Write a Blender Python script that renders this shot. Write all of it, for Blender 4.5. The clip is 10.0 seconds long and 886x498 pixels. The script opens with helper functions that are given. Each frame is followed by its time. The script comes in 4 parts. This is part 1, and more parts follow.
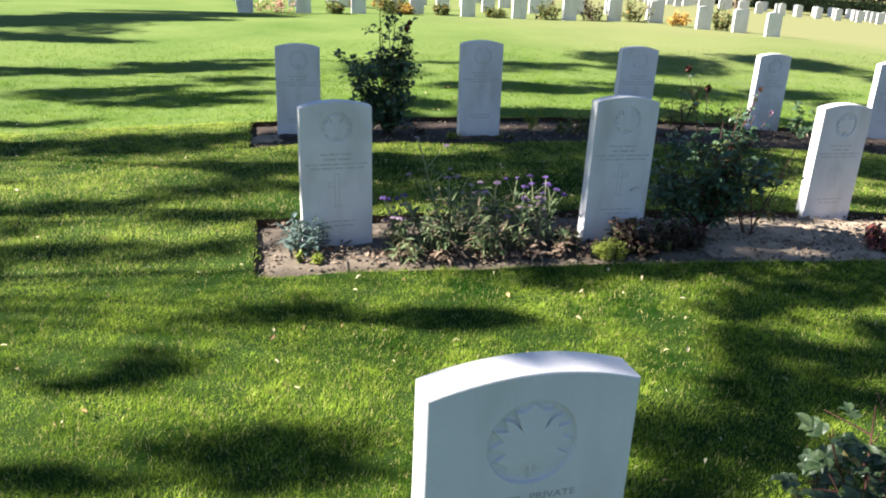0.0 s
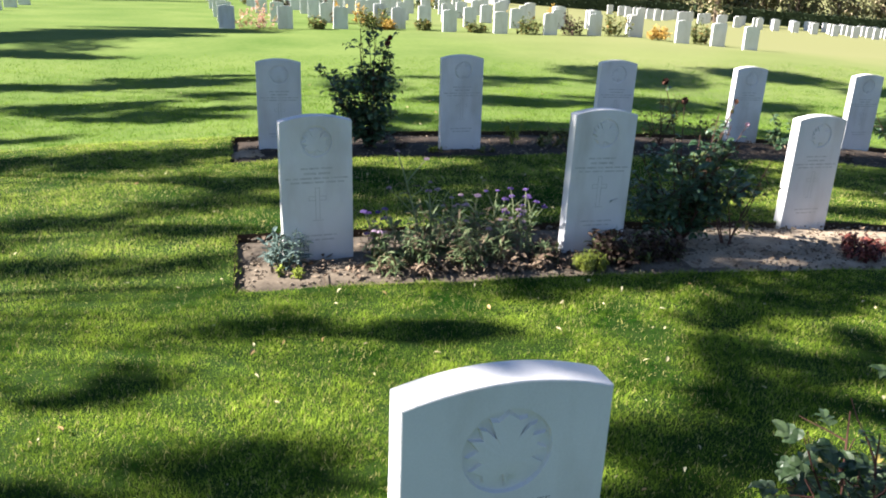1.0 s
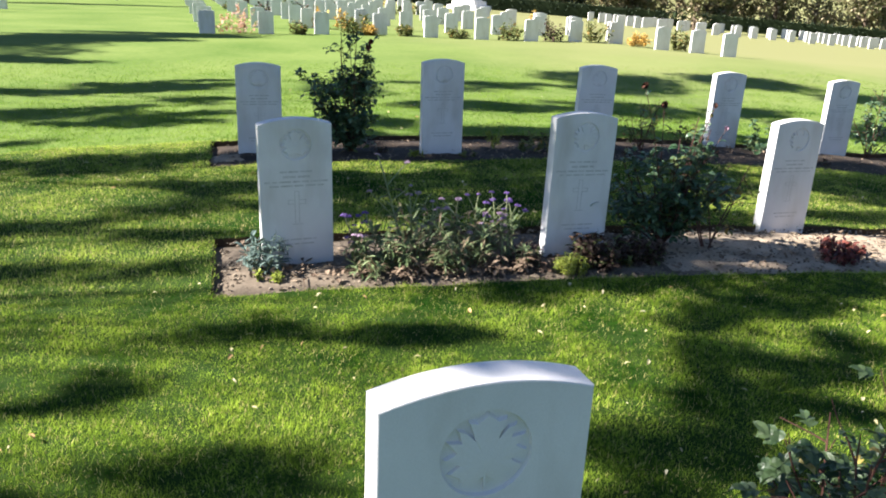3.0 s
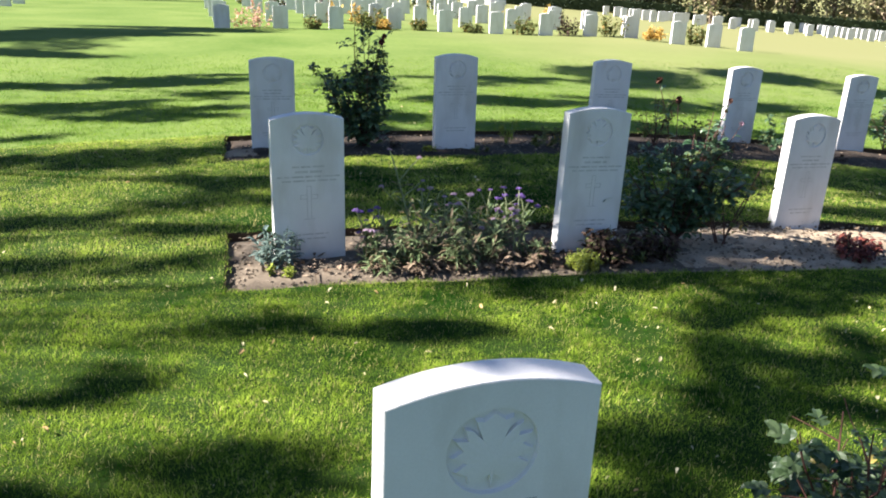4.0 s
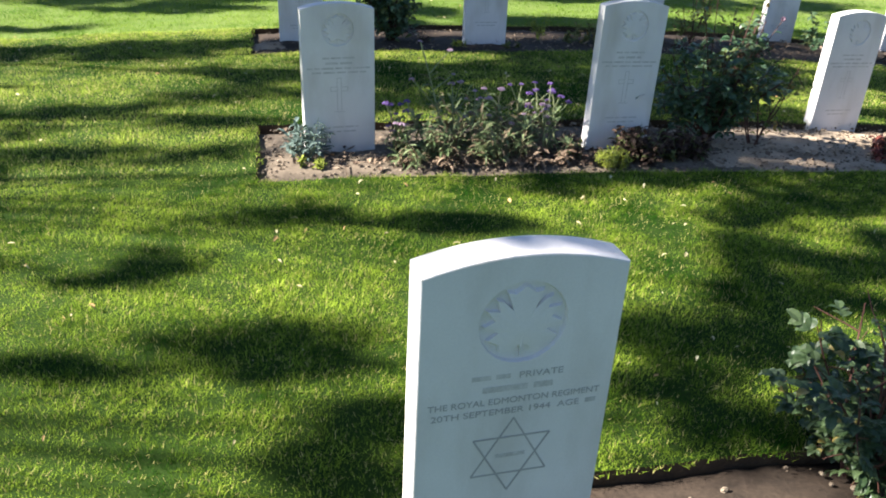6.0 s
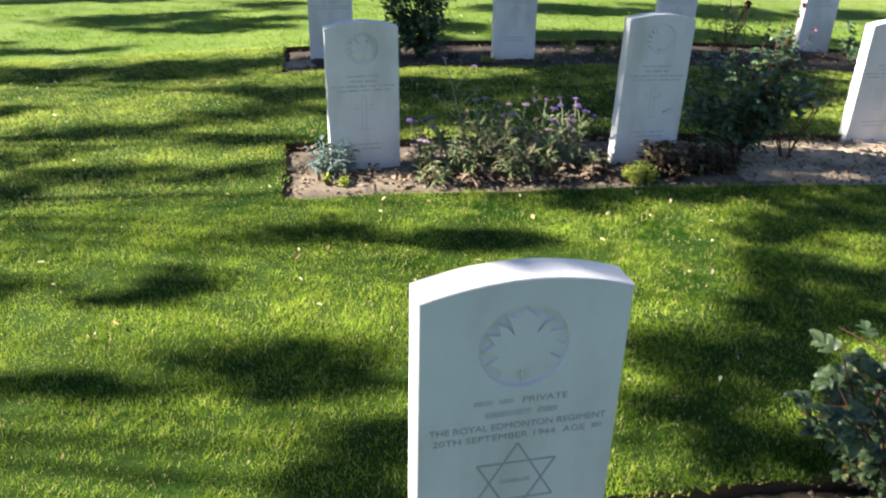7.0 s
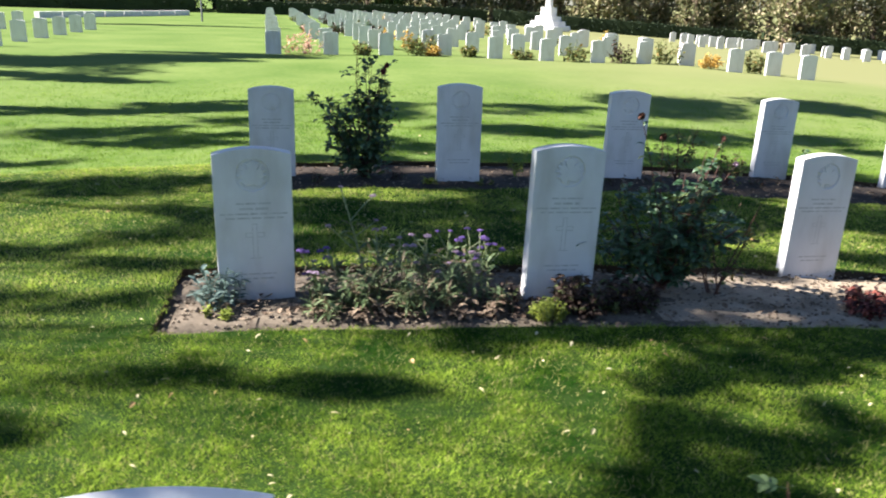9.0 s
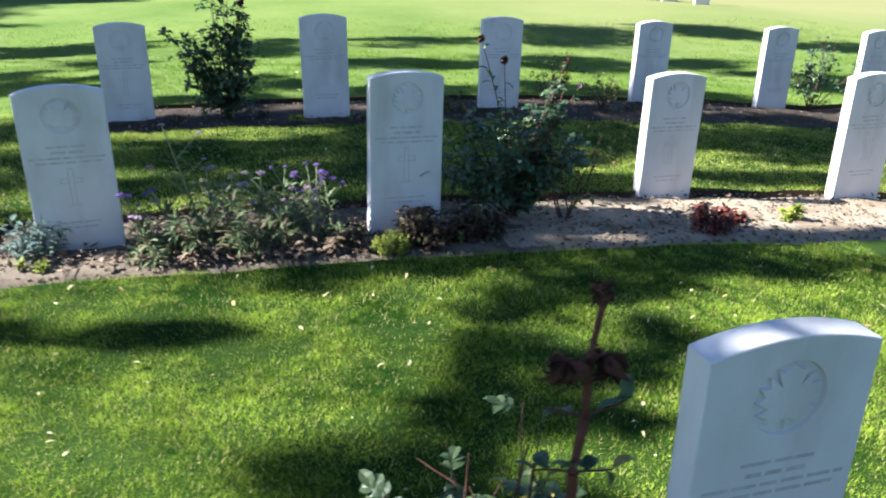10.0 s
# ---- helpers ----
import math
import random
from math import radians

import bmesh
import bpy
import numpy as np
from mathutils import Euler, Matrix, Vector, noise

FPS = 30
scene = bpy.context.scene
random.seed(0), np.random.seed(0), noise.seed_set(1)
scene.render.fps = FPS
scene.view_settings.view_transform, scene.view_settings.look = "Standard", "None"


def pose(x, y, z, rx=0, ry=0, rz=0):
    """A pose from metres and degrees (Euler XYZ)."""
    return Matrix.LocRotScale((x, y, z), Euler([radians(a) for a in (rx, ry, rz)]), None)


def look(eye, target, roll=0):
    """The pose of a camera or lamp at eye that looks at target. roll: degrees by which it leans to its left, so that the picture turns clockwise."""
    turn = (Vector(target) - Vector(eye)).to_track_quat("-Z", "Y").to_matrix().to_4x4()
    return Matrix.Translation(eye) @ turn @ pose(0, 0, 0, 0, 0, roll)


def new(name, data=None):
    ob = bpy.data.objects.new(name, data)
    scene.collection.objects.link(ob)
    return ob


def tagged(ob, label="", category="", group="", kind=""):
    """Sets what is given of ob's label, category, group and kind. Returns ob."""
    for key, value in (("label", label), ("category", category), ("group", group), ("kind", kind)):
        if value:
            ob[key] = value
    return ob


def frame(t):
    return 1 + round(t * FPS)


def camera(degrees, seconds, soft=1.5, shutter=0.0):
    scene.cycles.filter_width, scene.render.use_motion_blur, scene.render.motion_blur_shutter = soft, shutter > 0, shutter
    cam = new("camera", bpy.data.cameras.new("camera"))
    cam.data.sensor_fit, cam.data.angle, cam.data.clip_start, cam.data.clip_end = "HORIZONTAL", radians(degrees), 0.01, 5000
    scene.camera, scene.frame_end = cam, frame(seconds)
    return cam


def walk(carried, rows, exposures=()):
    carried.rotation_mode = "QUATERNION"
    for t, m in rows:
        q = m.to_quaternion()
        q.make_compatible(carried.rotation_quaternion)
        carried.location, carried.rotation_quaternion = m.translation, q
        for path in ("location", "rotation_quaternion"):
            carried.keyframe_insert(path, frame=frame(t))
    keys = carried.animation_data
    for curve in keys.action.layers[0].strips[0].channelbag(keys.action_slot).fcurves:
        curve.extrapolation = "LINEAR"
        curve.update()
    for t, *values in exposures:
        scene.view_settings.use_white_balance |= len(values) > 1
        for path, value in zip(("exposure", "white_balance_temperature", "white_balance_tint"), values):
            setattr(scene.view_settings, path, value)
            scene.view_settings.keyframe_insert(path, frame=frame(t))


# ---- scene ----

cam = camera(59.0, 10.0, soft=1.9, shutter=0.3)
# seconds, eye, target, roll
PATH = [
    (0, (-1.017, -0.025, 1.533), (-0.599, 1.802, 0.836), 2.02),
    (0.5, (-1.011, -0.027, 1.530), (-0.560, 1.807, 0.873), 2.18),
    (1, (-1.000, -0.039, 1.530), (-0.542, 1.792, 0.868), 1.87),
    (1.5, (-0.993, -0.040, 1.523), (-0.532, 1.785, 0.848), 1.82),
    (2, (-0.991, -0.041, 1.523), (-0.529, 1.785, 0.850), 2.18),
    (2.5, (-0.986, -0.034, 1.520), (-0.491, 1.795, 0.878), 2.43),
    (2.7, (-0.989, -0.026, 1.510), (-0.484, 1.799, 0.866), 2.14),
    (4, (-0.976, -0.021, 1.514), (-0.508, 1.808, 0.854), 2.07),
    (4.5, (-0.980, -0.027, 1.512), (-0.536, 1.788, 0.800), 1.73),
    (5, (-0.986, -0.036, 1.508), (-0.562, 1.764, 0.747), 2.16),
    (5.5, (-1.000, -0.074, 1.514), (-0.594, 1.680, 0.642), 2.93),
    (5.7, (-1.010, -0.067, 1.495), (-0.604, 1.678, 0.607), 2.85),
    (6.8, (-0.957, -0.083, 1.481), (-0.619, 1.678, 0.595), 0.64),
    (7, (-0.940, -0.065, 1.500), (-0.637, 1.714, 0.638), 0.93),
    (7.5, (-0.870, 0.071, 1.497), (-0.730, 1.918, 0.744), 0.17),
    (8, (-0.775, 0.153, 1.532), (-0.695, 2.029, 0.845), 0.21),
    (8.5, (-0.631, 0.176, 1.526), (-0.418, 2.056, 0.878), -0.85),
    (9, (-0.344, 0.155, 1.544), (-0.041, 2.036, 0.936), 1.91),
    (9.5, (-0.118, 0.066, 1.526), (0.303, 1.904, 0.858), -0.28),
    (10, (0.106, 0.168, 1.481), (0.582, 1.960, 0.735), 0.80),
]
walk(cam, [(t, look(e, g, r)) for t, e, g, r in PATH], [(0, 2.22, 5980, 13), (4.5, 2.26, 6030, 13), (5.5, 2.32, 6080, 13), (7.0, 2.36, 6250, 12.5), (8.0, 2.2, 6380, 13.5), (8.7, 2.18, 6100, 12.5), (9.5, 2.24, 5600, 12), (10, 2.32, 5560, 11)])

# ---- light ----
AZ = Vector((1.0, -0.17)).normalized()   # way of the shadows on the ground
ELEV = 37.0
SUNWAY = Vector((AZ.x * math.cos(radians(ELEV)), AZ.y * math.cos(radians(ELEV)), -math.sin(radians(ELEV))))
world = bpy.data.worlds.new("sky")
scene.world = world
world.use_nodes = True
wn = world.node_tree
sky = wn.nodes.new("ShaderNodeTexSky")
sky.sky_type, sky.sun_disc = "NISHITA", False
sky.sun_elevation, sky.sun_rotation = radians(ELEV), math.atan2(-AZ.x, -AZ.y)
sky.dust_density, sky.ozone_density = 0.3, 3.0
wn.links.new(sky.outputs[0], wn.nodes["Background"].inputs[0])
wn.nodes["Background"].inputs[1].default_value = 0.031
sun = new("sun", bpy.data.lights.new("sun", "SUN"))
sun.data.energy, sun.data.angle, sun.data.color = 4.7, radians(0.55), (1.0, 0.92, 0.78)
sun.rotation_mode = "QUATERNION"
sun.rotation_quaternion = SUNWAY.to_track_quat("-Z", "Y")
sun.location = (-20, 20, 30)


# ---- materials ----
def mat(name, a, b, size=8.0, rough=0.7, bump=0.2, fine=60.0, spread=0.25, island=0.0, hue=None, spec=0.3, through_light=0.0, stain=None):
    """Two tones over coarse and fine noise; island: tone shift from leaf to leaf; hue: third tone on some leaves."""
    m = bpy.data.materials.new(name)
    m.use_nodes = True
    nt = m.node_tree
    n, l = nt.nodes, nt.links
    p = n["Principled BSDF"]
    geo = n.new("ShaderNodeNewGeometry")
    n1, n2 = n.new("ShaderNodeTexNoise"), n.new("ShaderNodeTexNoise")
    n1.inputs["Scale"].default_value, n1.inputs["Detail"].default_value = size, 4
    n2.inputs["Scale"].default_value, n2.inputs["Detail"].default_value = fine, 3
    l.new(geo.outputs["Position"], n1.inputs["Vector"])
    l.new(geo.outputs["Position"], n2.inputs["Vector"])
    ramp = n.new("ShaderNodeMapRange")
    ramp.inputs[1].default_value, ramp.inputs[2].default_value = 0.5 - spread, 0.5 + spread
    add = n.new("ShaderNodeMath")
    add.operation = "MULTIPLY_ADD"
    add.inputs[1].default_value = 0.35
    l.new(n2.outputs[0], add.inputs[0])
    sc = n.new("ShaderNodeMath")
    sc.operation = "MULTIPLY"
    sc.inputs[1].default_value = 0.65
    l.new(n1.outputs[0], sc.inputs[0])
    l.new(sc.outputs[0], add.inputs[2])
    l.new(add.outputs[0], ramp.inputs[0])
    fac = ramp.outputs[0]
    if island:
        isl = n.new("ShaderNodeMath")
        isl.operation, isl.use_clamp = "MULTIPLY_ADD", True
        isl.inputs[1].default_value = island
        off = n.new("ShaderNodeMath")
        off.operation = "SUBTRACT"
        off.inputs[1].default_value = island / 2
        l.new(geo.outputs["Random Per Island"], isl.inputs[0])
        l.new(fac, off.inputs[0])
        l.new(off.outputs[0], isl.inputs[2])
        fac = isl.outputs[0]
    mix = n.new("ShaderNodeMix")
    mix.data_type = "RGBA"
    mix.inputs[6].default_value, mix.inputs[7].default_value = (*a, 1), (*b, 1)
    l.new(fac, mix.inputs[0])
    col = mix.outputs[2]
    if hue:
        gt = n.new("ShaderNodeMath")
        gt.operation = "GREATER_THAN"
        gt.inputs[1].default_value = 1.0 - hue[1]
        fr = n.new("ShaderNodeMath")
        fr.operation = "FRACT"
        mu = n.new("ShaderNodeMath")
        mu.operation = "MULTIPLY"
        mu.inputs[1].default_value = 7.31
        l.new(geo.outputs["Random Per Island"], mu.inputs[0])
        l.new(mu.outputs[0], fr.inputs[0])
        l.new(fr.outputs[0], gt.inputs[0])
        m3 = n.new("ShaderNodeMix")
        m3.data_type = "RGBA"
        m3.inputs[7].default_value = (*hue[0], 1)
        l.new(gt.outputs[0], m3.inputs[0])
        l.new(col, m3.inputs[6])
        col = m3.outputs[2]
    if stain:
        mp, n4 = n.new("ShaderNodeMapping"), n.new("ShaderNodeTexNoise")
        mp.inputs["Scale"].default_value = (7, 7, 2.2)
        n4.inputs["Scale"].default_value, n4.inputs["Detail"].default_value = 1.0, 6
        l.new(geo.outputs["Position"], mp.inputs["Vector"])
        l.new(mp.outputs[0], n4.inputs["Vector"])
        mr = n.new("ShaderNodeMapRange")
        mr.inputs[1].default_value, mr.inputs[2].default_value, mr.inputs[4].default_value = 0.48, 0.78, stain[1]
        l.new(n4.outputs[0], mr.inputs[0])
        m5 = n.new("ShaderNodeMix")
        m5.data_type = "RGBA"
        m5.inputs[7].default_value = (*stain[0], 1)
        l.new(mr.outputs[0], m5.inputs[0])
        l.new(col, m5.inputs[6])
        col = m5.outputs[2]
    l.new(col, p.inputs["Base Color"])
    p.inputs["Roughness"].default_value = rough
    p.inputs["Specular IOR Level"].default_value = spec
    if bump:
        bp = n.new("ShaderNodeBump")
        bp.inputs["Strength"].default_value, bp.inputs["Distance"].default_value = bump, 0.01
        l.new(add.outputs[0], bp.inputs["Height"])
        l.new(bp.outputs[0], p.inputs["Normal"])
    if through_light:
        tr = n.new("ShaderNodeBsdfTranslucent")
        ms = n.new("ShaderNodeMixShader")
        ms.inputs[0].default_value = through_light
        l.new(col, tr.inputs["Color"])
        l.new(p.outputs[0], ms.inputs[1])
        l.new(tr.outputs[0], ms.inputs[2])
        l.new(ms.outputs[0], n["Material Output"].inputs["Surface"])
    return m


# ground colour kept very dark, as painted shade in the gaps between blades
TURF_SHADED = mat("turf", (0.009, 0.026, 0.003), (0.034, 0.06, 0.01), 1.6, 0.95, 0.6, 90, spec=0.08)
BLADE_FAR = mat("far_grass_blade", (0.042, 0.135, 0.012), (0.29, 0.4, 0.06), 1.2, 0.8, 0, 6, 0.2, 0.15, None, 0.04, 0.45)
# plain lawn without blades; the brightness of sunlit grass is put into its colour
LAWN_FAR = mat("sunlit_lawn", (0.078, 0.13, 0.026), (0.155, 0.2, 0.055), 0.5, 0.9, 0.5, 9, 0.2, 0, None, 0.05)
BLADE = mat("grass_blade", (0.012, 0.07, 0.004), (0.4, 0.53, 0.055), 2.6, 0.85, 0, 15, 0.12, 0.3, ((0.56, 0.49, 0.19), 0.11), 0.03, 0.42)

def dry_stretch(m, tone, x0, x1, y0, y1):
    """Turf that turns to straw over a wide, uneven stretch of the lawn."""
    nt = m.node_tree
    n, l = nt.nodes, nt.links
    geo, sep, ns = n.new("ShaderNodeNewGeometry"), n.new("ShaderNodeSeparateXYZ"), n.new("ShaderNodeTexNoise")
    ns.inputs["Scale"].default_value, ns.inputs["Detail"].default_value = 0.22, 5
    l.new(geo.outputs["Position"], sep.inputs[0])
    l.new(geo.outputs["Position"], ns.inputs["Vector"])
    fac = None
    for axis, a, b in ((0, x0, x1), (1, y0, y1)):
        wob = n.new("ShaderNodeMath")
        wob.operation, wob.inputs[1].default_value = "MULTIPLY_ADD", 9.0
        l.new(ns.outputs[0], wob.inputs[0])
        l.new(sep.outputs[axis], wob.inputs[2])
        mr = n.new("ShaderNodeMapRange")
        mr.inputs[1].default_value, mr.inputs[2].default_value = a + 4.5, b + 4.5
        l.new(wob.outputs[0], mr.inputs[0])
        if fac is None:
            fac = mr.outputs[0]
        else:
            mul = n.new("ShaderNodeMath")
            mul.operation = "MULTIPLY"
            l.new(fac, mul.inputs[0])
            l.new(mr.outputs[0], mul.inputs[1])
            fac = mul.outputs[0]
    base = n["Principled BSDF"].inputs["Base Color"]
    mix = n.new("ShaderNodeMix")
    mix.data_type = "RGBA"
    mix.inputs[7].default_value = (*tone, 1)
    l.new(fac, mix.inputs[0])
    l.new(base.links[0].from_socket, mix.inputs[6])
    l.new(mix.outputs[2], base)


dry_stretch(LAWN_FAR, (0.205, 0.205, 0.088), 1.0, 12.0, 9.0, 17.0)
# drier blades, with sunlit brightness added to their colour against the dark gaps
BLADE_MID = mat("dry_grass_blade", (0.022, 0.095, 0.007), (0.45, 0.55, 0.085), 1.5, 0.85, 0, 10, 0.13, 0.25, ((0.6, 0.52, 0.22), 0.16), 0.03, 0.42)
STONE = mat("portland_stone", (0.63, 0.605, 0.6), (0.77, 0.745, 0.74), 6, 0.75, 0.16, 220, 0.3, stain=((0.4, 0.36, 0.3), 0.5))
# greys that stand for the shade inside carved lines, paler where the carving is worn
STONE_CUT_SHADE = mat("cut_stone_shade", (0.3, 0.29, 0.285), (0.44, 0.43, 0.42), 30, 0.9, 0.1, 300)
STONE_WORN_SHADE = mat("worn_lettering_shade", (0.4, 0.385, 0.37), (0.62, 0.6, 0.585), 40, 0.9, 0.1, 160, 0.2)
SOIL = mat("sandy_soil", (0.17, 0.12, 0.075), (0.42, 0.34, 0.25), 6, 0.95, 0.9, 70, 0.2)
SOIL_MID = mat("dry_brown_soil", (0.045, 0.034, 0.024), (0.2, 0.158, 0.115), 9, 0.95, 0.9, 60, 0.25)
# brown soil with the shade over the first and third rows put into its colour
SOIL_BROWN_SHADED = mat("shaded_brown_soil", (0.013, 0.009, 0.006), (0.06, 0.042, 0.029), 7, 0.95, 0.9, 70, 0.2)
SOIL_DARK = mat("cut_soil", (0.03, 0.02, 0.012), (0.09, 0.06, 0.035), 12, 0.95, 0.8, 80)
CRUMB = mat("soil_crumb", (0.07, 0.05, 0.035), (0.32, 0.26, 0.19), 20, 0.95, 0.3, 120, 0.25, 0.8)
LITTER = mat("dry_leaf", (0.08, 0.05, 0.032), (0.3, 0.22, 0.15), 20, 0.8, 0.2, 100, 0.25, 0.9)
FALLEN = mat("fallen_leaf", (0.36, 0.3, 0.14), (0.62, 0.55, 0.33), 20, 0.6, 0.1, 100, 0.25, 0.8, ((0.4, 0.25, 0.1), 0.2))
ROSE_LEAF = mat("rose_leaf", (0.022, 0.058, 0.024), (0.11, 0.175, 0.085), 14, 0.4, 0.1, 90, 0.25, 0.8, ((0.12, 0.15, 0.05), 0.1), 0.5, 0.2)
BUSH_LEAF = mat("near_rose_leaf", (0.022, 0.05, 0.018), (0.085, 0.125, 0.05), 14, 0.42, 0.1, 90, 0.25, 0.8, ((0.25, 0.2, 0.05), 0.025), 0.45, 0.2)
HERB = mat("herb_leaf", (0.06, 0.1, 0.035), (0.23, 0.28, 0.13), 14, 0.6, 0.1, 90, 0.25, 0.8, ((0.2, 0.15, 0.09), 0.25), 0.3, 0.25)
SILVER = mat("silver_leaf", (0.06, 0.1, 0.085), (0.16, 0.215, 0.19), 14, 0.8, 0.1, 90, 0.25, 0.8, None, 0.2, 0.15)
MOSS = mat("yellow_green_leaf", (0.12, 0.16, 0.015), (0.32, 0.36, 0.05), 14, 0.7, 0.1, 90, 0.25, 0.8, None, 0.3, 0.25)
BROWN = mat("brown_leaf", (0.03, 0.018, 0.013), (0.1, 0.06, 0.04), 14, 0.7, 0.1, 90, 0.25, 0.8, ((0.08, 0.1, 0.03), 0.15), 0.3, 0.15)
RED_LEAF = mat("red_leaf", (0.1, 0.022, 0.02), (0.28, 0.085, 0.06), 14, 0.6, 0.1, 90, 0.25, 0.8, ((0.05, 0.02, 0.02), 0.3), 0.3, 0.2)
PINK = mat("pink_flower", (0.55, 0.3, 0.22), (0.8, 0.55, 0.45), 3, 0.7, 0.1, 90, 0.25, 0.9, ((0.3, 0.3, 0.08), 0.25), 0.3, 0.3)
YELLOW = mat("orange_leaf", (0.4, 0.24, 0.05), (0.65, 0.45, 0.12), 3, 0.7, 0.1, 90, 0.25, 0.9, None, 0.3, 0.3)
OLIVE = mat("olive_leaf", (0.07, 0.09, 0.02), (0.2, 0.22, 0.07), 3, 0.7, 0.1, 90, 0.25, 0.9, ((0.3, 0.2, 0.06), 0.15), 0.3, 0.3)
STEM = mat("green_stem", (0.13, 0.16, 0.07), (0.28, 0.3, 0.16), 20, 0.6, 0.1, 100)
RED_CANE = mat("red_cane", (0.045, 0.015, 0.012), (0.14, 0.045, 0.035), 30, 0.6, 0.5, 140, 0.25)
CANE = mat("brown_cane", (0.04, 0.018, 0.014), (0.12, 0.05, 0.036), 20, 0.7, 0.3, 100)
PURPLE = mat("purple_floret", (0.07, 0.04, 0.14), (0.19, 0.11, 0.32), 30, 0.7, 0.1, 100, 0.25, 0.8)
LILAC = mat("lilac_floret", (0.2, 0.13, 0.19), (0.42, 0.3, 0.38), 30, 0.7, 0.1, 100, 0.25, 0.8)
CRIMSON = mat("crimson_petal", (0.05, 0.006, 0.008), (0.16, 0.02, 0.02), 30, 0.6, 0.1, 100, 0.25, 0.6)
DRIED = mat("dried_petal", (0.03, 0.012, 0.008), (0.1, 0.04, 0.022), 30, 0.8, 0.2, 100, 0.25, 0.7)
BARK = mat("bark", (0.05, 0.035, 0.025), (0.16, 0.12, 0.085), 5, 0.95, 0.8, 40)
TREE_LEAF = mat("tree_leaf", (0.03, 0.06, 0.015), (0.1, 0.15, 0.03), 1.0, 0.6, 0, 20, 0.25, 0.8, None, 0.3, 0.2)
HEDGE_LEAF = mat("hedge_leaf", (0.008, 0.016, 0.006), (0.03, 0.045, 0.018), 1.0, 0.7, 0, 20, 0.25, 0.8, None, 0.2, 0.1)
WOOD_LEAF = mat("woodland_leaf", (0.1, 0.115, 0.045), (0.32, 0.31, 0.16), 0.25, 0.7, 0, 3, 0.2, 0.7, ((0.42, 0.35, 0.22), 0.3), 0.2, 0.3)
PAINT = mat("grey_paint", (0.12, 0.12, 0.12), (0.2, 0.2, 0.2), 20, 0.5, 0.05, 100)

rnd = random.Random(7)


# ---- building blocks ----
def bumps(x, y, lib=math):
    """Small swells of the turf."""
    return 0.007 * lib.sin(4.3 * x + 1.6 * lib.sin(2.1 * y)) * lib.sin(5.1 * y + lib.sin(1.7 * x)) + 0.004 * lib.sin(9.7 * x + 2.0 * y) * lib.sin(8.3 * y - 3.1 * x)


def h(x, y):
    """Height of the lawn: gently domed near the rows, falling away to one side farther off."""
    u, v = max(-3.0, min(6.2, x)), max(0.0, min(8.0, y))
    near = max(0.0, min(1.0, (17.0 - y) / 9.0))
    near = near * near * (3 - 2 * near)
    far = max(0.0, min(1.0, (y - 10.0) / 9.0))
    rise = 0.1 * max(0.0, min(1.0, (y - 11.0) / 7.0))
    return rise + near * (bumps(x, y) + 0.0161 - 0.0352 * u + 0.0182 * v - 0.0091 * u * u + 0.0061 * u * v - 0.002 * v * v) - 0.05 * far * min(60.0, max(0.0, x - 9.0))


def thing(name, label, category, group="", at=None, kind=""):
    ob = new(name)
    ob.empty_display_size = 0.1
    if at is not None:
        ob.matrix_world = at
    return tagged(ob, label, category, group, kind)


def mesh_of(name, verts, faces, material, smooth=False):
    me = bpy.data.meshes.new(name)
    me.from_pydata([tuple(v) for v in verts], [], faces)
    me.materials.append(material)
    if smooth:
        me.shade_smooth()
    me.update()
    return me


def part(name, data, parent=None, label=""):
    ob = new(name, data)
    if parent is not None:
        ob.parent = parent
    if label:
        ob["label"] = label
    return ob


def bm_mesh(name, bm, material, smooth=False):
    me = bpy.data.meshes.new(name)
    bmesh.ops.recalc_face_normals(bm, faces=bm.faces)
    bm.to_mesh(me)
    bm.free()
    me.materials.append(material)
    if smooth:
        me.shade_smooth()
    return me


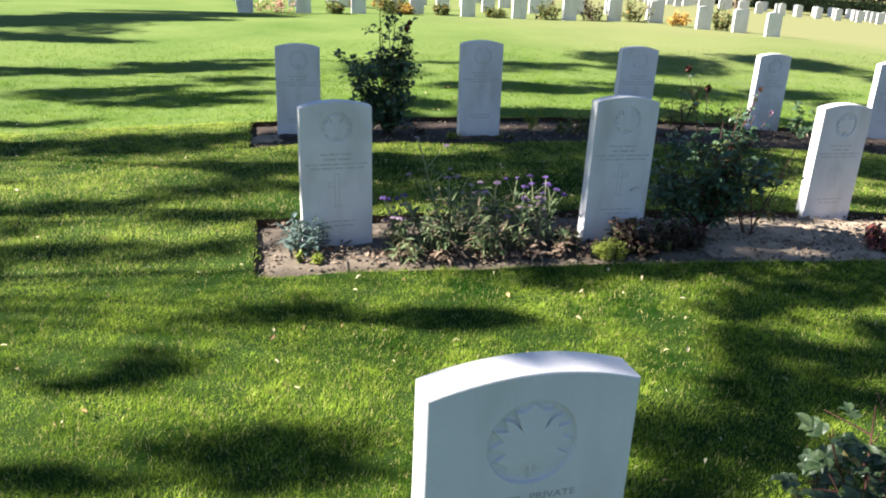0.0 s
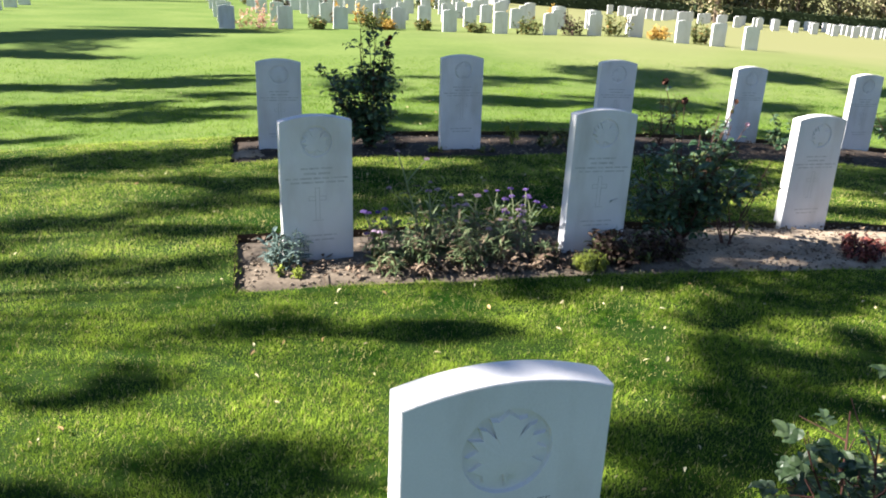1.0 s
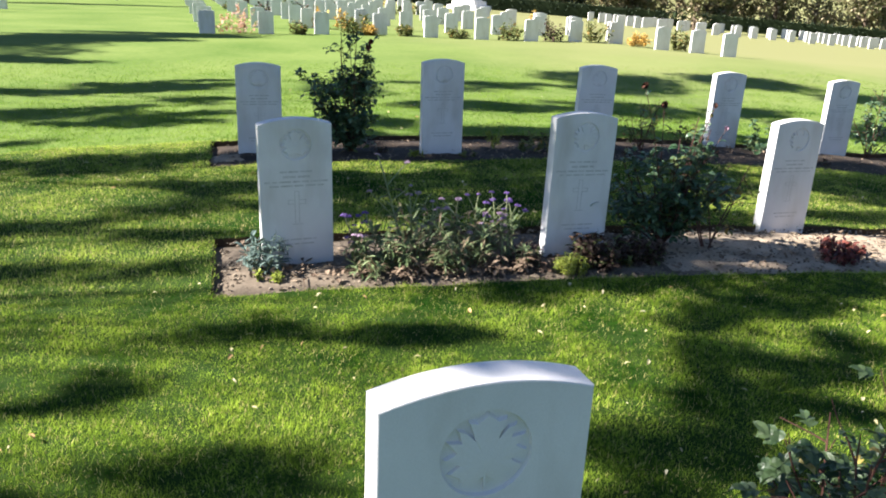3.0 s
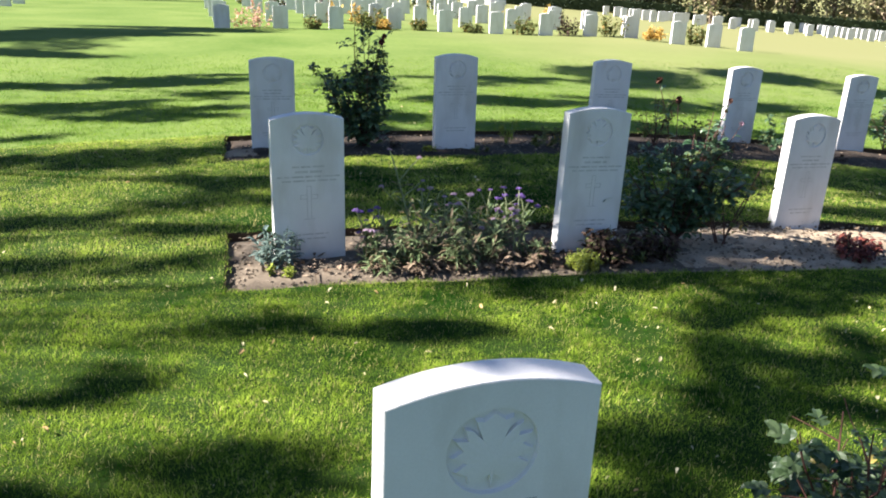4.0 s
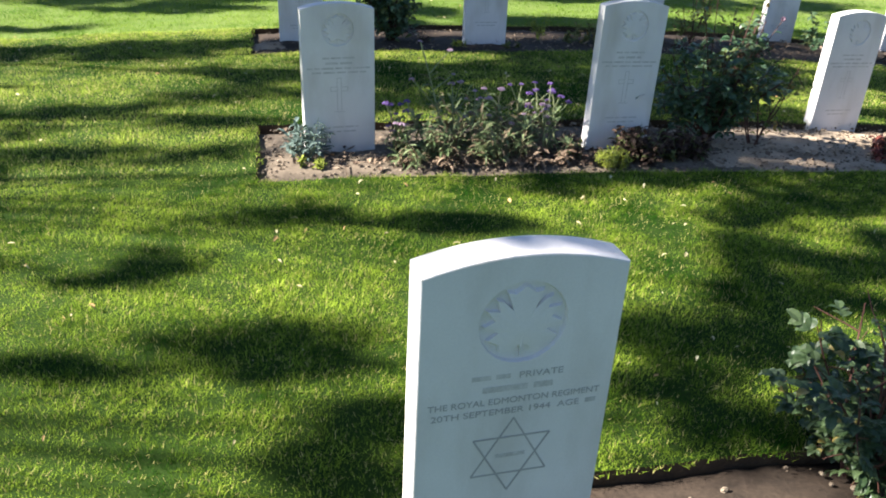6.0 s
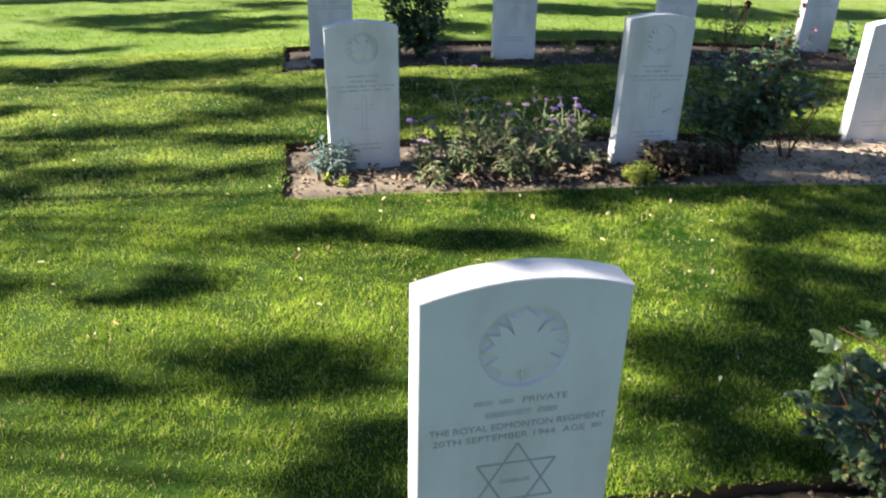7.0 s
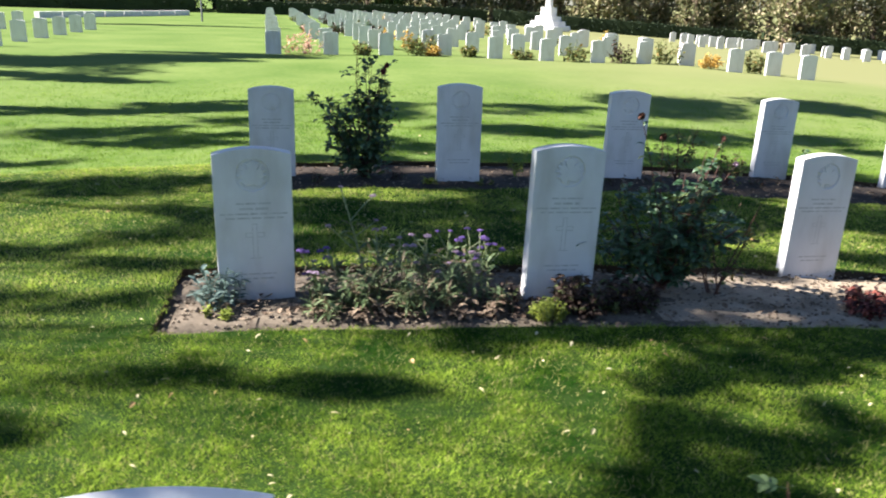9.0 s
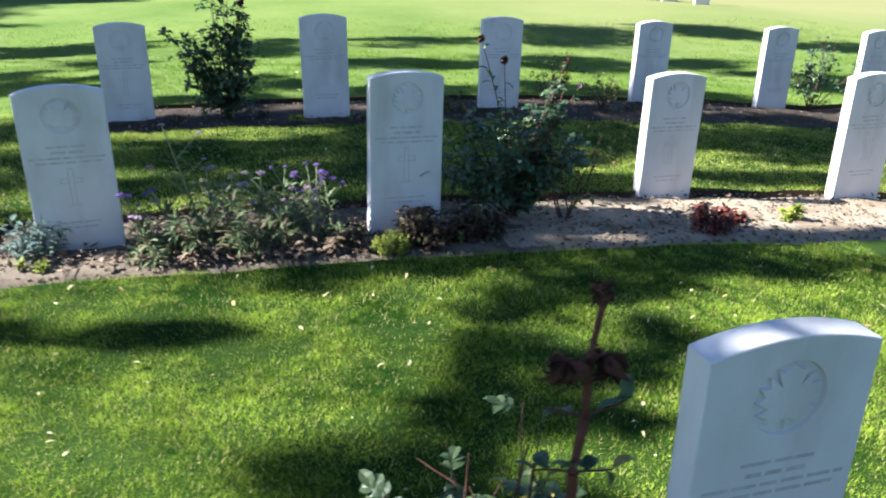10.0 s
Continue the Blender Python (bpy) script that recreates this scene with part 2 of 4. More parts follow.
class Soup:
    """Many small pieces in one mesh."""

    def __init__(self):
        self.v, self.f = [], []

    def leaf(self, pos, way, up, length, width, curl=0.15):
        """An oval blade folded along its midrib, with a pointed tip."""
        way = Vector(way).normalized()
        side = way.cross(Vector(up))
        if side.length < 1e-4:
            side = way.cross(Vector((1, 0, 0)))
        side.normalize()
        nrm = side.cross(way)
        pos = Vector(pos)
        k = len(self.v)
        self.v.append(pos)
        for f, w, z in ((0.2, 0.37, 0.3), (0.5, 0.5, 0.45), (0.8, 0.31, 0.1)):
            mid = pos + way * length * f + nrm * length * curl * z
            edge = nrm * width * 0.12
            self.v += [mid + side * width * w + edge, mid, mid - side * width * w + edge]
        self.v.append(pos + way * length - nrm * length * curl)
        self.f += [(k, k + 1, k + 2), (k, k + 2, k + 3), (k + 7, k + 10, k + 8), (k + 8, k + 10, k + 9)]
        for q in (k + 1, k + 4):
            self.f += [(q, q + 3, q + 4, q + 1), (q + 1, q + 4, q + 5, q + 2)]

    def tube(self, pts, r0, r1, sides=5):
        pts = [Vector(p) for p in pts]
        k0 = len(self.v)
        for i, p in enumerate(pts):
            d = (pts[min(i + 1, len(pts) - 1)] - pts[max(i - 1, 0)]).normalized()
            a = d.orthogonal().normalized()
            b = d.cross(a)
            r = r0 + (r1 - r0) * i / (len(pts) - 1)
            for s in range(sides):
                t = 2 * math.pi * s / sides
                self.v.append(p + (a * math.cos(t) + b * math.sin(t)) * r)
        for i in range(len(pts) - 1):
            for s in range(sides):
                u = k0 + i * sides
                self.f.append((u + s, u + (s + 1) % sides, u + sides + (s + 1) % sides, u + sides + s))
        self.f.append(tuple(k0 + (len(pts) - 1) * sides + s for s in range(sides)))

    def lump(self, pos, rx, ry, rz, r):
        """A small uneven stone or crumb."""
        k = len(self.v)
        for z, q in ((-0.6, 0.7), (0.25, 1.0), (0.9, 0.45)):
            for s in range(5):
                t = 2 * math.pi * s / 5 + z
                w = q * r.uniform(0.75, 1.2)
                self.v.append(Vector(pos) + Vector((math.cos(t) * rx * w, math.sin(t) * ry * w, z * rz)))
        for i in range(2):
            for s in range(5):
                self.f.append((k + i * 5 + s, k + i * 5 + (s + 1) % 5, k + i * 5 + 5 + (s + 1) % 5, k + i * 5 + 5 + s))
        self.f.append(tuple(k + 10 + s for s in range(5)))

    def mesh(self, name, material, smooth=False):
        return mesh_of(name, self.v, self.f, material, smooth)


def ball_dir(r):
    while True:
        v = Vector((r.uniform(-1, 1), r.uniform(-1, 1), r.uniform(-1, 1)))
        if 0.05 < v.length < 1:
            return v.normalized()


def wander(start, way, length, steps, r, sway=0.15, rise=0.0):
    p, d = Vector(start), Vector(way).normalized()
    pts = [p.copy()]
    for _ in range(steps):
        d = (d + ball_dir(r) * sway + Vector((0, 0, rise))).normalized()
        p = p + d * length / steps
        pts.append(p.copy())
    return pts


# ---- lawn ----
BEDS = [(-0.66, 7.0, 0.7, 1.41), (-1.13, 9.0, 3.55, 4.47), (-1.2, 9.0, 6.4, 7.56)]   # x0, x1, y0, y1


def in_bed(x, y, m=0.0):
    return any(x0 - m < x < x1 + m and y0 - m < y < y1 + m for x0, x1, y0, y1 in BEDS)


def lines(stops, marks):
    out = []
    for (a, b, step) in stops:
        n = max(1, round((b - a) / step))
        out += [a + (b - a) * i / n for i in range(n)]
    out.append(stops[-1][1])
    out = [v for v in out if min(abs(v - q) for q in marks) > 0.03] + list(marks)
    return sorted(out)


XS = lines([(-900, -60, 140), (-60, -14, 6), (-14, -4, 1), (-4, 9, 0.11), (9, 30, 2), (30, 90, 10), (90, 900, 135)], sorted({b[0] for b in BEDS} | {b[1] for b in BEDS}))
YS = lines([(-900, -60, 140), (-60, -6, 6), (-6, -1, 1), (-1, 9, 0.11), (9, 30, 1.5), (30, 110, 10), (110, 1500, 230)], sorted({b[2] for b in BEDS} | {b[3] for b in BEDS}))
verts = [(x, y, h(x, y)) for y in YS for x in XS]
W = len(XS)
faces = [(j * W + i, j * W + i + 1, (j + 1) * W + i + 1, (j + 1) * W + i) for j in range(len(YS) - 1) for i in range(W - 1)
         if not in_bed((XS[i] + XS[i + 1]) / 2, (YS[j] + YS[j + 1]) / 2)]
lawn_mesh = mesh_of("ground", verts, faces, TURF_SHADED, True)
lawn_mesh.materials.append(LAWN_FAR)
# past the blades and off to the sides the ground takes the lighter, sunlit tone
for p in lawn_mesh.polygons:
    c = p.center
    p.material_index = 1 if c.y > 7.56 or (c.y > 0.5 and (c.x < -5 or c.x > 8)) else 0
lawn = tagged(new("ground", lawn_mesh), "mown green lawn reaching to the far hedge", "lawn", kind="structure")


def bed(x0, x1, y0, y1, label):
    """A strip of sandy soil sunk below the turf, with a dark cut edge."""
    nx, ny = round((x1 - x0) / 0.06), round((y1 - y0) / 0.06)
    v, f = [], []
    for j in range(ny + 1):
        for i in range(nx + 1):
            x, y = x0 + (x1 - x0) * i / nx, y0 + (y1 - y0) * j / ny
            edge = min(x - x0, y - y0, y1 - y) / 0.14
            z = h(x, y) - 0.05 + 0.03 * min(1, edge) + 0.012 * noise.noise((x * 3, y * 3, 0)) + 0.01 * noise.noise((x * 14, y * 14, 3))
            v.append((x, y, z))
    f = [(j * (nx + 1) + i, j * (nx + 1) + i + 1, (j + 1) * (nx + 1) + i + 1, (j + 1) * (nx + 1) + i) for j in range(ny) for i in range(nx)]
    me = mesh_of("flower_bed", v, f, SOIL, True)
    me.materials.append(SOIL_BROWN_SHADED)
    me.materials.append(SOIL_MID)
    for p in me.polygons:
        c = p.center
        # first and third beds take the shade-darkened brown; the second goes from brown to sand
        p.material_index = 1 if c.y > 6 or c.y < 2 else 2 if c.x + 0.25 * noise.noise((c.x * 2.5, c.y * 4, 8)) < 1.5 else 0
    ob = tagged(new("flower_bed", me), label, "flower bed", "beds along the rows", "structure")
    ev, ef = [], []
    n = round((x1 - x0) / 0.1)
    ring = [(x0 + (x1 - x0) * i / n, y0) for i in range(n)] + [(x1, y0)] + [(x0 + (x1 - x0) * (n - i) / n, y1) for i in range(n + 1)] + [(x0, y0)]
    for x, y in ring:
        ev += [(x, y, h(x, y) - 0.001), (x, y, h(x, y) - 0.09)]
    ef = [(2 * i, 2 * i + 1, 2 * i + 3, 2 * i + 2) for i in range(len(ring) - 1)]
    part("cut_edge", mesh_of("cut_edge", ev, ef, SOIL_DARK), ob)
    return ob


for b, lb in zip(BEDS, ("soil strip under the first row of headstones", "dry sandy flower bed with dark cut edge between headstones", "narrow earth bed along the third row")):
    bed(*b, lb)


# ---- headstones ----
SW, ST, SH, CROWN = 0.381, 0.076, 0.782, 0.03


def stone_outline(n=14, w=SW, sh=SH, cr=CROWN):
    pts = [(-w / 2, -0.12), (w / 2, -0.12)]
    for i in range(n + 1):
        x = w / 2 - w * i / n
        pts.append((x, sh + cr * (1 - (2 * x / w) ** 2)))
    return pts


def slab(name, badge=0.0, n=14, bevel=0.004):
    """An upright slab with a curved top; badge: radius of a round sinking in its face. Face towards -y, foot at z 0."""
    bm = bmesh.new()
    pts = stone_outline(n)
    fr = [bm.verts.new((x, -ST / 2, z)) for x, z in pts]
    bk = [bm.verts.new((x, ST / 2, z)) for x, z in pts]
    m = len(pts)
    for i in range(m):
        bm.faces.new((fr[i], fr[(i + 1) % m], bk[(i + 1) % m], bk[i]))
    bm.faces.new(bk)
    face_edges = [bm.edges.get((fr[i], fr[(i + 1) % m])) for i in range(m)]
    back_edges = [bm.edges.get((bk[i], bk[(i + 1) % m])) for i in range(m)]
    if badge:
        c, q = 0.678, 28
        ring = [bm.verts.new((badge * math.cos(2 * math.pi * i / q), -ST / 2, c + badge * math.sin(2 * math.pi * i / q))) for i in range(q)]
        low = [bm.verts.new((0.97 * badge * math.cos(2 * math.pi * i / q), -ST / 2 + 0.008, c + 0.97 * badge * math.sin(2 * math.pi * i / q))) for i in range(q)]
        inner = [bm.edges.new((ring[i], ring[(i + 1) % q])) for i in range(q)]
        bmesh.ops.triangle_fill(bm, use_beauty=True, edges=face_edges + inner)
        for i in range(q):
            bm.faces.new((ring[i], ring[(i + 1) % q], low[(i + 1) % q], low[i]))
        bm.faces.new(low)
    else:
        bm.faces.new(fr)
    if bevel:
        bmesh.ops.bevel(bm, geom=[e for e in face_edges + back_edges if e.is_valid], offset=bevel, segments=2, affect="EDGES", profile=0.5)
    return bm_mesh(name, bm, STONE)


LEAF_SHAPE = [(0, -0.97), (0.05, -0.62), (0.3, -0.76), (0.55, -0.77), (0.58, -0.6), (0.88, -0.43), (0.62, -0.25), (0.98, -0.05), (0.72, 0.1),
              (0.93, 0.38), (0.6, 0.34), (0.7, 0.66), (0.52, 0.6), (0.27, 0.34), (0.45, 0.84), (0.25, 0.8), (0, 1.0)]


def maple_leaf(name, r):
    bm = bmesh.new()
    pts = LEAF_SHAPE + [(-x, z) for x, z in reversed(LEAF_SHAPE[1:-1])]
    rim = [bm.verts.new((x * r, -ST / 2 + 0.008, 0.678 + z * r)) for x, z in pts]
    top = [bm.verts.new((x * r * 0.93, -ST / 2 + 0.001, 0.678 + z * r * 0.93)) for x, z in pts]
    hub = bm.verts.new((0, -ST / 2 - 0.001, 0.678 - 0.2 * r))
    m = len(pts)
    for i in range(m):
        bm.faces.new((rim[i], rim[(i + 1) % m], top[(i + 1) % m], top[i]))
        bm.faces.new((top[i], top[(i + 1) % m], hub))
    return bm_mesh(name, bm, STONE)


def strip(bm, x0, z0, x1, z1, w, y=-ST / 2 - 0.0006, d=0.0005):
    a, b = Vector((x0, 0, z0)), Vector((x1, 0, z1))
    u = (b - a).normalized()
    s = Vector((-u.z, 0, u.x)) * w / 2
    q = [a + s, b + s, b - s, a - s]
    f = [bm.verts.new((p.x, y, p.z)) for p in q]
    g = [bm.verts.new((p.x, y + d + 0.0008, p.z)) for p in q]
    bm.faces.new(f)
    for i in range(4):
        bm.faces.new((f[i], g[i], g[(i + 1) % 4], f[(i + 1) % 4]))


def bars(name, z, x0, x1, height, r, ob):
    """Worn or private lettering: one plain bar for each word, its grey standing for shade."""
    x = x0
    while x < x1 - height:
        w = min(height * r.uniform(2.2, 6.0), x1 - x)
        if x1 - x - w < height * 2:
            w = x1 - x
        bm = bmesh.new()
        strip(bm, x, z, x + w, z, height * 0.72)
        part(name, bm_mesh(name, bm, STONE_WORN_SHADE), ob)
        x += w + height * 0.7


def words(name, text, x, z, height, width):
    """Letters centred at x, laid thinly on the face; their grey stands for shade in cuts."""
    cu = bpy.data.curves.new(name, "FONT")
    cu.body, cu.size, cu.align_x = text, height / 0.7, "CENTER"
    cu.extrude = 0.0004
    tmp = bpy.data.objects.new(name, cu)
    me = bpy.data.meshes.new_from_object(tmp)
    bpy.data.objects.remove(tmp)
    xs = [v.co.x for v in me.vertices]
    s = width / (max(xs) - min(xs))
    for v in me.vertices:
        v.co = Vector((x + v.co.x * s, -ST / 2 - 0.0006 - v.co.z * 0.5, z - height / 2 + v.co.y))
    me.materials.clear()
    me.materials.append(STONE_CUT_SHADE)
    return me


def latin_cross(name, z0, z1, arm):
    bm = bmesh.new()
    for dx in (-0.011, 0.011):
        strip(bm, dx, z0 + 0.004, dx, z1, 0.003)
    zc = z0 + (z1 - z0) * 0.68
    for dz in (-0.011, 0.011):
        strip(bm, -arm, zc + dz, -0.013, zc + dz, 0.003)
        strip(bm, 0.013, zc + dz, arm, zc + dz, 0.003)
    for sx in (-arm, arm):
        strip(bm, sx, zc - 0.013, sx, zc + 0.013, 0.003)
    strip(bm, -0.0125, z1, 0.0125, z1, 0.003)
    strip(bm, -0.03, z0, 0.03, z0, 0.003)
    return bm_mesh(name, bm, STONE_WORN_SHADE)


def star(name, zc, r):
    bm = bmesh.new()
    for k in (0, 1):
        tri = [(r * math.sin(math.pi * k + 2 * math.pi * i / 3), zc + r * math.cos(math.pi * k + 2 * math.pi * i / 3)) for i in range(3)]
        for i in range(3):
            (xa, za), (xb, zb) = tri[i], tri[(i + 1) % 3]
            strip(bm, xa, za, xb, zb, 0.0035, -ST / 2 - 0.0006 - 0.0003 * k - 0.0001 * i)
    return bm_mesh(name, bm, STONE_CUT_SHADE)


SLAB = slab("slab", 0.083)
PLAIN_SLAB = slab("slab", 0.0, 10)
LEAF_ME = maple_leaf("maple_leaf", 0.078)


def headstone(x, y, label, seed, detail=2, turn=0.0, lean=0.0, sign="cross", lift=0.0, tip=0.0):
    r = random.Random(seed)
    ob = thing("headstone", label, "headstone", "rows of white headstones", pose(x, y, h(x, y) + lift, lean, tip, turn))
    if detail == 0:
        part("slab", PLAIN_SLAB, ob)
        return ob
    part("slab", SLAB, ob)
    part("maple_leaf", LEAF_ME, ob)
    if sign == "star":
        bars("service_line", 0.568, -0.088, -0.015, 0.0135, r, ob)
        part("rank_line", words("rank_line", "PRIVATE", 0.045, 0.568, 0.0135, 0.085), ob)
        bars("name_line", 0.541, -0.066, 0.07, 0.017, r, ob)
        part("regiment_line", words("regiment_line", "THE ROYAL EDMONTON REGIMENT", 0, 0.514, 0.0135, 0.335), ob)
        part("date_line", words("date_line", "20TH SEPTEMBER 1944  AGE", -0.016, 0.49, 0.0135, 0.29), ob)
        bars("age_mark", 0.49, 0.142, 0.163, 0.0135, r, ob)
        part("star", star("star", 0.383, 0.088), ob)
        bars("small_line", 0.383, -0.03, 0.03, 0.012, r, ob)
    else:
        bars("service_line", 0.535, -0.085, 0.085, 0.012, r, ob)
        bars("name_line", 0.508, -0.07, 0.07, 0.015, r, ob)
        bars("regiment_line", 0.482, -0.165, 0.165, 0.012, r, ob)
        bars("date_line", 0.46, -0.14, 0.145, 0.012, r, ob)
        part("cross", latin_cross("cross", 0.25, 0.43, 0.045), ob)
        bars("lower_line", 0.165, -0.1, 0.1, 0.011, r, ob)
        bars("lower_line", 0.14, -0.08, 0.085, 0.011, r, ob)
    return ob



headstone(-0.613, 1.078, "white headstone with maple leaf badge and six-pointed star", 1, sign="star", turn=3.5, lift=0.038, tip=0.5)
headstone(1.083, 1.278, "weathered white headstone beside a dried rose cane", 2, turn=1.1, lift=-0.005, tip=-0.1)
headstone(-0.682, 4.064, "white headstone with maple leaf at the bed's end", 3, turn=4.6, lift=-0.040, tip=-0.3)
headstone(0.911, 4.022, "white headstone with maple leaf between flowers and rose bush", 4, turn=2.7, lift=-0.002, tip=1.0)
headstone(2.701, 4.478, "white headstone with sun dapples on its side", 5, turn=3.6, lift=-0.064, tip=1.0)
headstone(4.11, 4.4, "white headstone standing in bare sunlit sand", 6, turn=2, lift=0)
headstone(-0.762, 7.029, "white headstone at the end of the third row", 7, turn=1.8, lift=-0.049, tip=0.2)
headstone(0.831, 6.796, "white headstone in the third row, beside a rose", 8, turn=0.9, lift=0.004, tip=-0.3)
headstone(2.448, 7.079, "white headstone in the third row, stained at its foot", 9, turn=1.9, lift=-0.023, tip=1.1)
headstone(4.215, 7.512, "white headstone in the third row, above low plants", 10, turn=2.5, lift=-0.031, tip=1.0)
headstone(5.712, 7.509, "white headstone in the third row beside a small rose", 11, turn=1.5, lift=0.007, tip=0.6)
headstone(6.95, 7.5, "white headstone in the third row, partly shaded", 12, turn=4.0)

# far plot: rows going back towards the hedge
FARX = (-1.47, -0.02, 1.41, 2.98, 4.2, 5.5, 6.76, 8.08, 9.15, 9.62, 10.4, 10.95)
FARY = (20.7, 20.95, 21.2, 21.6, 20.8, 20.4, 20.15, 20.15, 19.9, 18.4, 18.0, 17.35)
SUNK = -0.25   # the far plots lie in a shallow dip behind the rise
for k in range(15):
    for i, (x, y) in enumerate(zip(FARX, FARY)):
        if k > 0 and (i > 9 or (i > 0 and rnd.random() < 0.06)) or (k > 4 and i > 8):
            continue
        headstone(x - 0.15 * k + rnd.uniform(-0.05, 0.05), y + 2.45 * k, "white headstone in the far plot beside low shrubs", 100, 0, rnd.uniform(-2, 2), rnd.uniform(-1, 1), lift=SUNK)
for k in range(6):
    for i in range(3):
        headstone(-8.25 - 2.7 * i - 0.03 * k, 21.4 + 1.85 * k + 0.9 * i, "white headstone in the plot beyond the grass path", 100, 0, rnd.uniform(-2, 2), lift=SUNK)
for k in range(4):
    for i in range(20):
        headstone(19.5 + 0.95 * i + 0.6 * k + rnd.uniform(-0.15, 0.15), 40 - 0.35 * i + 2.6 * k, "white headstone in a distant plot by the hedge", 100, 0, rnd.uniform(-2, 2), lift=SUNK)


# ---- shade trees beside the lawn ----
SLANT = 1.0 / math.tan(radians(ELEV))
# patches of shade on the grass: x, y, half length, half width, turn
SHADE_FRONT = [(0.9, 1.16, 0.32, 0.13, -8), (1.8, 0.55, 0.4, 0.16, -8), (1.5, 0.6, 0.3, 0.12, -8), (0.45, 1.5, 0.4, 0.12, -6), (0.85, 1.75, 0.2, 0.06, -8), (1.9, 1.12, 0.6, 0.2, -8), (1.45, 1.1, 0.36, 0.15, -8), (0.72, 1, 0.2, 0.12, -10), (0.3, 1.0, 0.12, 0.08, -8)]
SHADE_NEAR_LEFT = [(-1.49, 2.70, 0.19, 0.10, 0), (-1.04, 2.13, 0.30, 0.11, -5), (-0.92, 2.01, 0.16, 0.06, 1), (-1.64, 2.07, 0.12, 0.07, -14), (-0.82, 1.47, 0.17, 0.07, -8), (-0.70, 1.67, 0.08, 0.09, -14), (-0.94, 3.12, 0.22, 0.13, -1),
                   (-0.22, 2.99, 0.25, 0.04, -3), (-2.24, 2.84, 0.10, 0.08, -14)]
SHADE_NEAR_RIGHT = [(0.49, 2.08, 0.27, 0.12, 4), (1.22, 2.95, 0.09, 0.13, -3), (1.05, 2.67, 0.08, 0.12, -4), (0.91, 2.43, 0.06, 0.11, -5), (0.81, 2.24, 0.07, 0.08, -5),
                    (1.73, 3.47, 0.64, 0.22, 2), (0.66, 3.46, 0.44, 0.17, 1), (1.67, 3.04, 0.38, 0.16, 4), (1.37, 2.47, 0.15, 0.15, -14), (1.09, 2.15, 0.21, 0.10, -5),
                    (0.51, 2.00, 0.26, 0.11, -14), (1.50, 3.15, 0.21, 0.16, -14), (2.47, 3.26, 0.82, 0.18, 4), (1.17, 2.53, 0.21, 0.06, -14), (1.66, 2.67, 0.14, 0.14, -14),
                    (0.60, 3.42, 0.46, 0.16, -6), (0.22, 1.75, 0.15, 0.08, -2), (0.95, 2.3, 0.14, 0.1, -8)]
SHADE_LAWN_LEFT = [(-3.9, 7.05, 0.6, 0.18, -8), (-2.7, 6.95, 0.7, 0.2, -8), (-1.9, 6.85, 0.5, 0.28, -6),
                   (-3.27, 7.06, 1.18, 0.21, -14), (-1.59, 6.90, 0.66, 0.39, 4), (-1.13, 5.78, 0.42, 0.26, -14), (-3.06, 5.67, 0.22, 0.16, 4), (-2.62, 4.50, 0.38, 0.18, 4),
                   (-2.10, 4.94, 0.54, 0.19, -8), (-2.58, 3.88, 0.21, 0.14, 4), (-2.06, 4.11, 0.39, 0.10, -1), (-1.43, 4.01, 0.38, 0.18, 3), (-1.17, 5.22, 0.37, 0.26, -14),
                   (-1.28, 4.55, 0.20, 0.09, 4), (-1.95, 6.46, 0.56, 0.12, -5)]
SHADE_FAR_LEFT = [(-4.75, 8.84, 0.53, 0.30, -14), (-4.01, 11.34, 1.01, 0.36, 4), (-3.06, 9.79, 0.79, 0.46, 4), (-2.11, 8.84, 0.83, 0.25, -14), (-1.73, 11.87, 0.74, 0.40, -3),
                  (-1.32, 10.19, 0.35, 0.33, -14), (-3.67, 8.02, 0.73, 0.20, 2), (-5.32, 10.17, 0.31, 0.26, 4), (-2.28, 11.54, 0.88, 0.41, -14), (-1.84, 9.31, 0.72, 0.33, -14)]
SHADE_MIDDLE = [(0.18, 5.78, 0.92, 0.44, -9), (0.17, 5.11, 0.81, 0.42, -14), (0.64, 4.48, 0.21, 0.35, -5), (-0.37, 4.72, 0.18, 0.16, -14), (1.35, 5.70, 0.36, 0.60, -14),
                (1.18, 4.85, 0.31, 0.43, 4), (2.36, 5.77, 0.46, 0.78, -7), (2.02, 4.90, 0.41, 0.44, 4), (2.99, 5.76, 0.18, 0.71, -13), (2.24, 4.46, 0.19, 0.18, -14),
                (4.79, 6.38, 0.81, 0.73, 4), (4.10, 5.46, 0.63, 0.32, 4), (3.59, 4.72, 0.50, 0.17, -3), (5.31, 6.02, 0.22, 1.01, -14), (1.16, 4.34, 0.38, 0.24, -7),
                (0.18, 6.81, 1.09, 0.41, -7), (2.47, 6.81, 1.39, 0.49, 4)]
SHADE_BED = [(2.4, 3.8, 0.35, 0.06, -8), (2.65, 3.66, 0.4, 0.08, -8), (1.45, 4.0, 0.3, 0.15, -8),
             (1.25, 3.68, 0.25, 0.14, 2), (1.67, 3.59, 0.34, 0.16, 2), (1.81, 3.96, 0.43, 0.19, 4), (2.35, 3.51, 0.31, 0.11, -3), (3.22, 3.71, 0.49, 0.09, 4),
             (0.38, 3.84, 0.22, 0.1, -2), (-0.13, 3.98, 0.27, 0.14, -3), (1.61, 4.20, 0.33, 0.14, 0)]
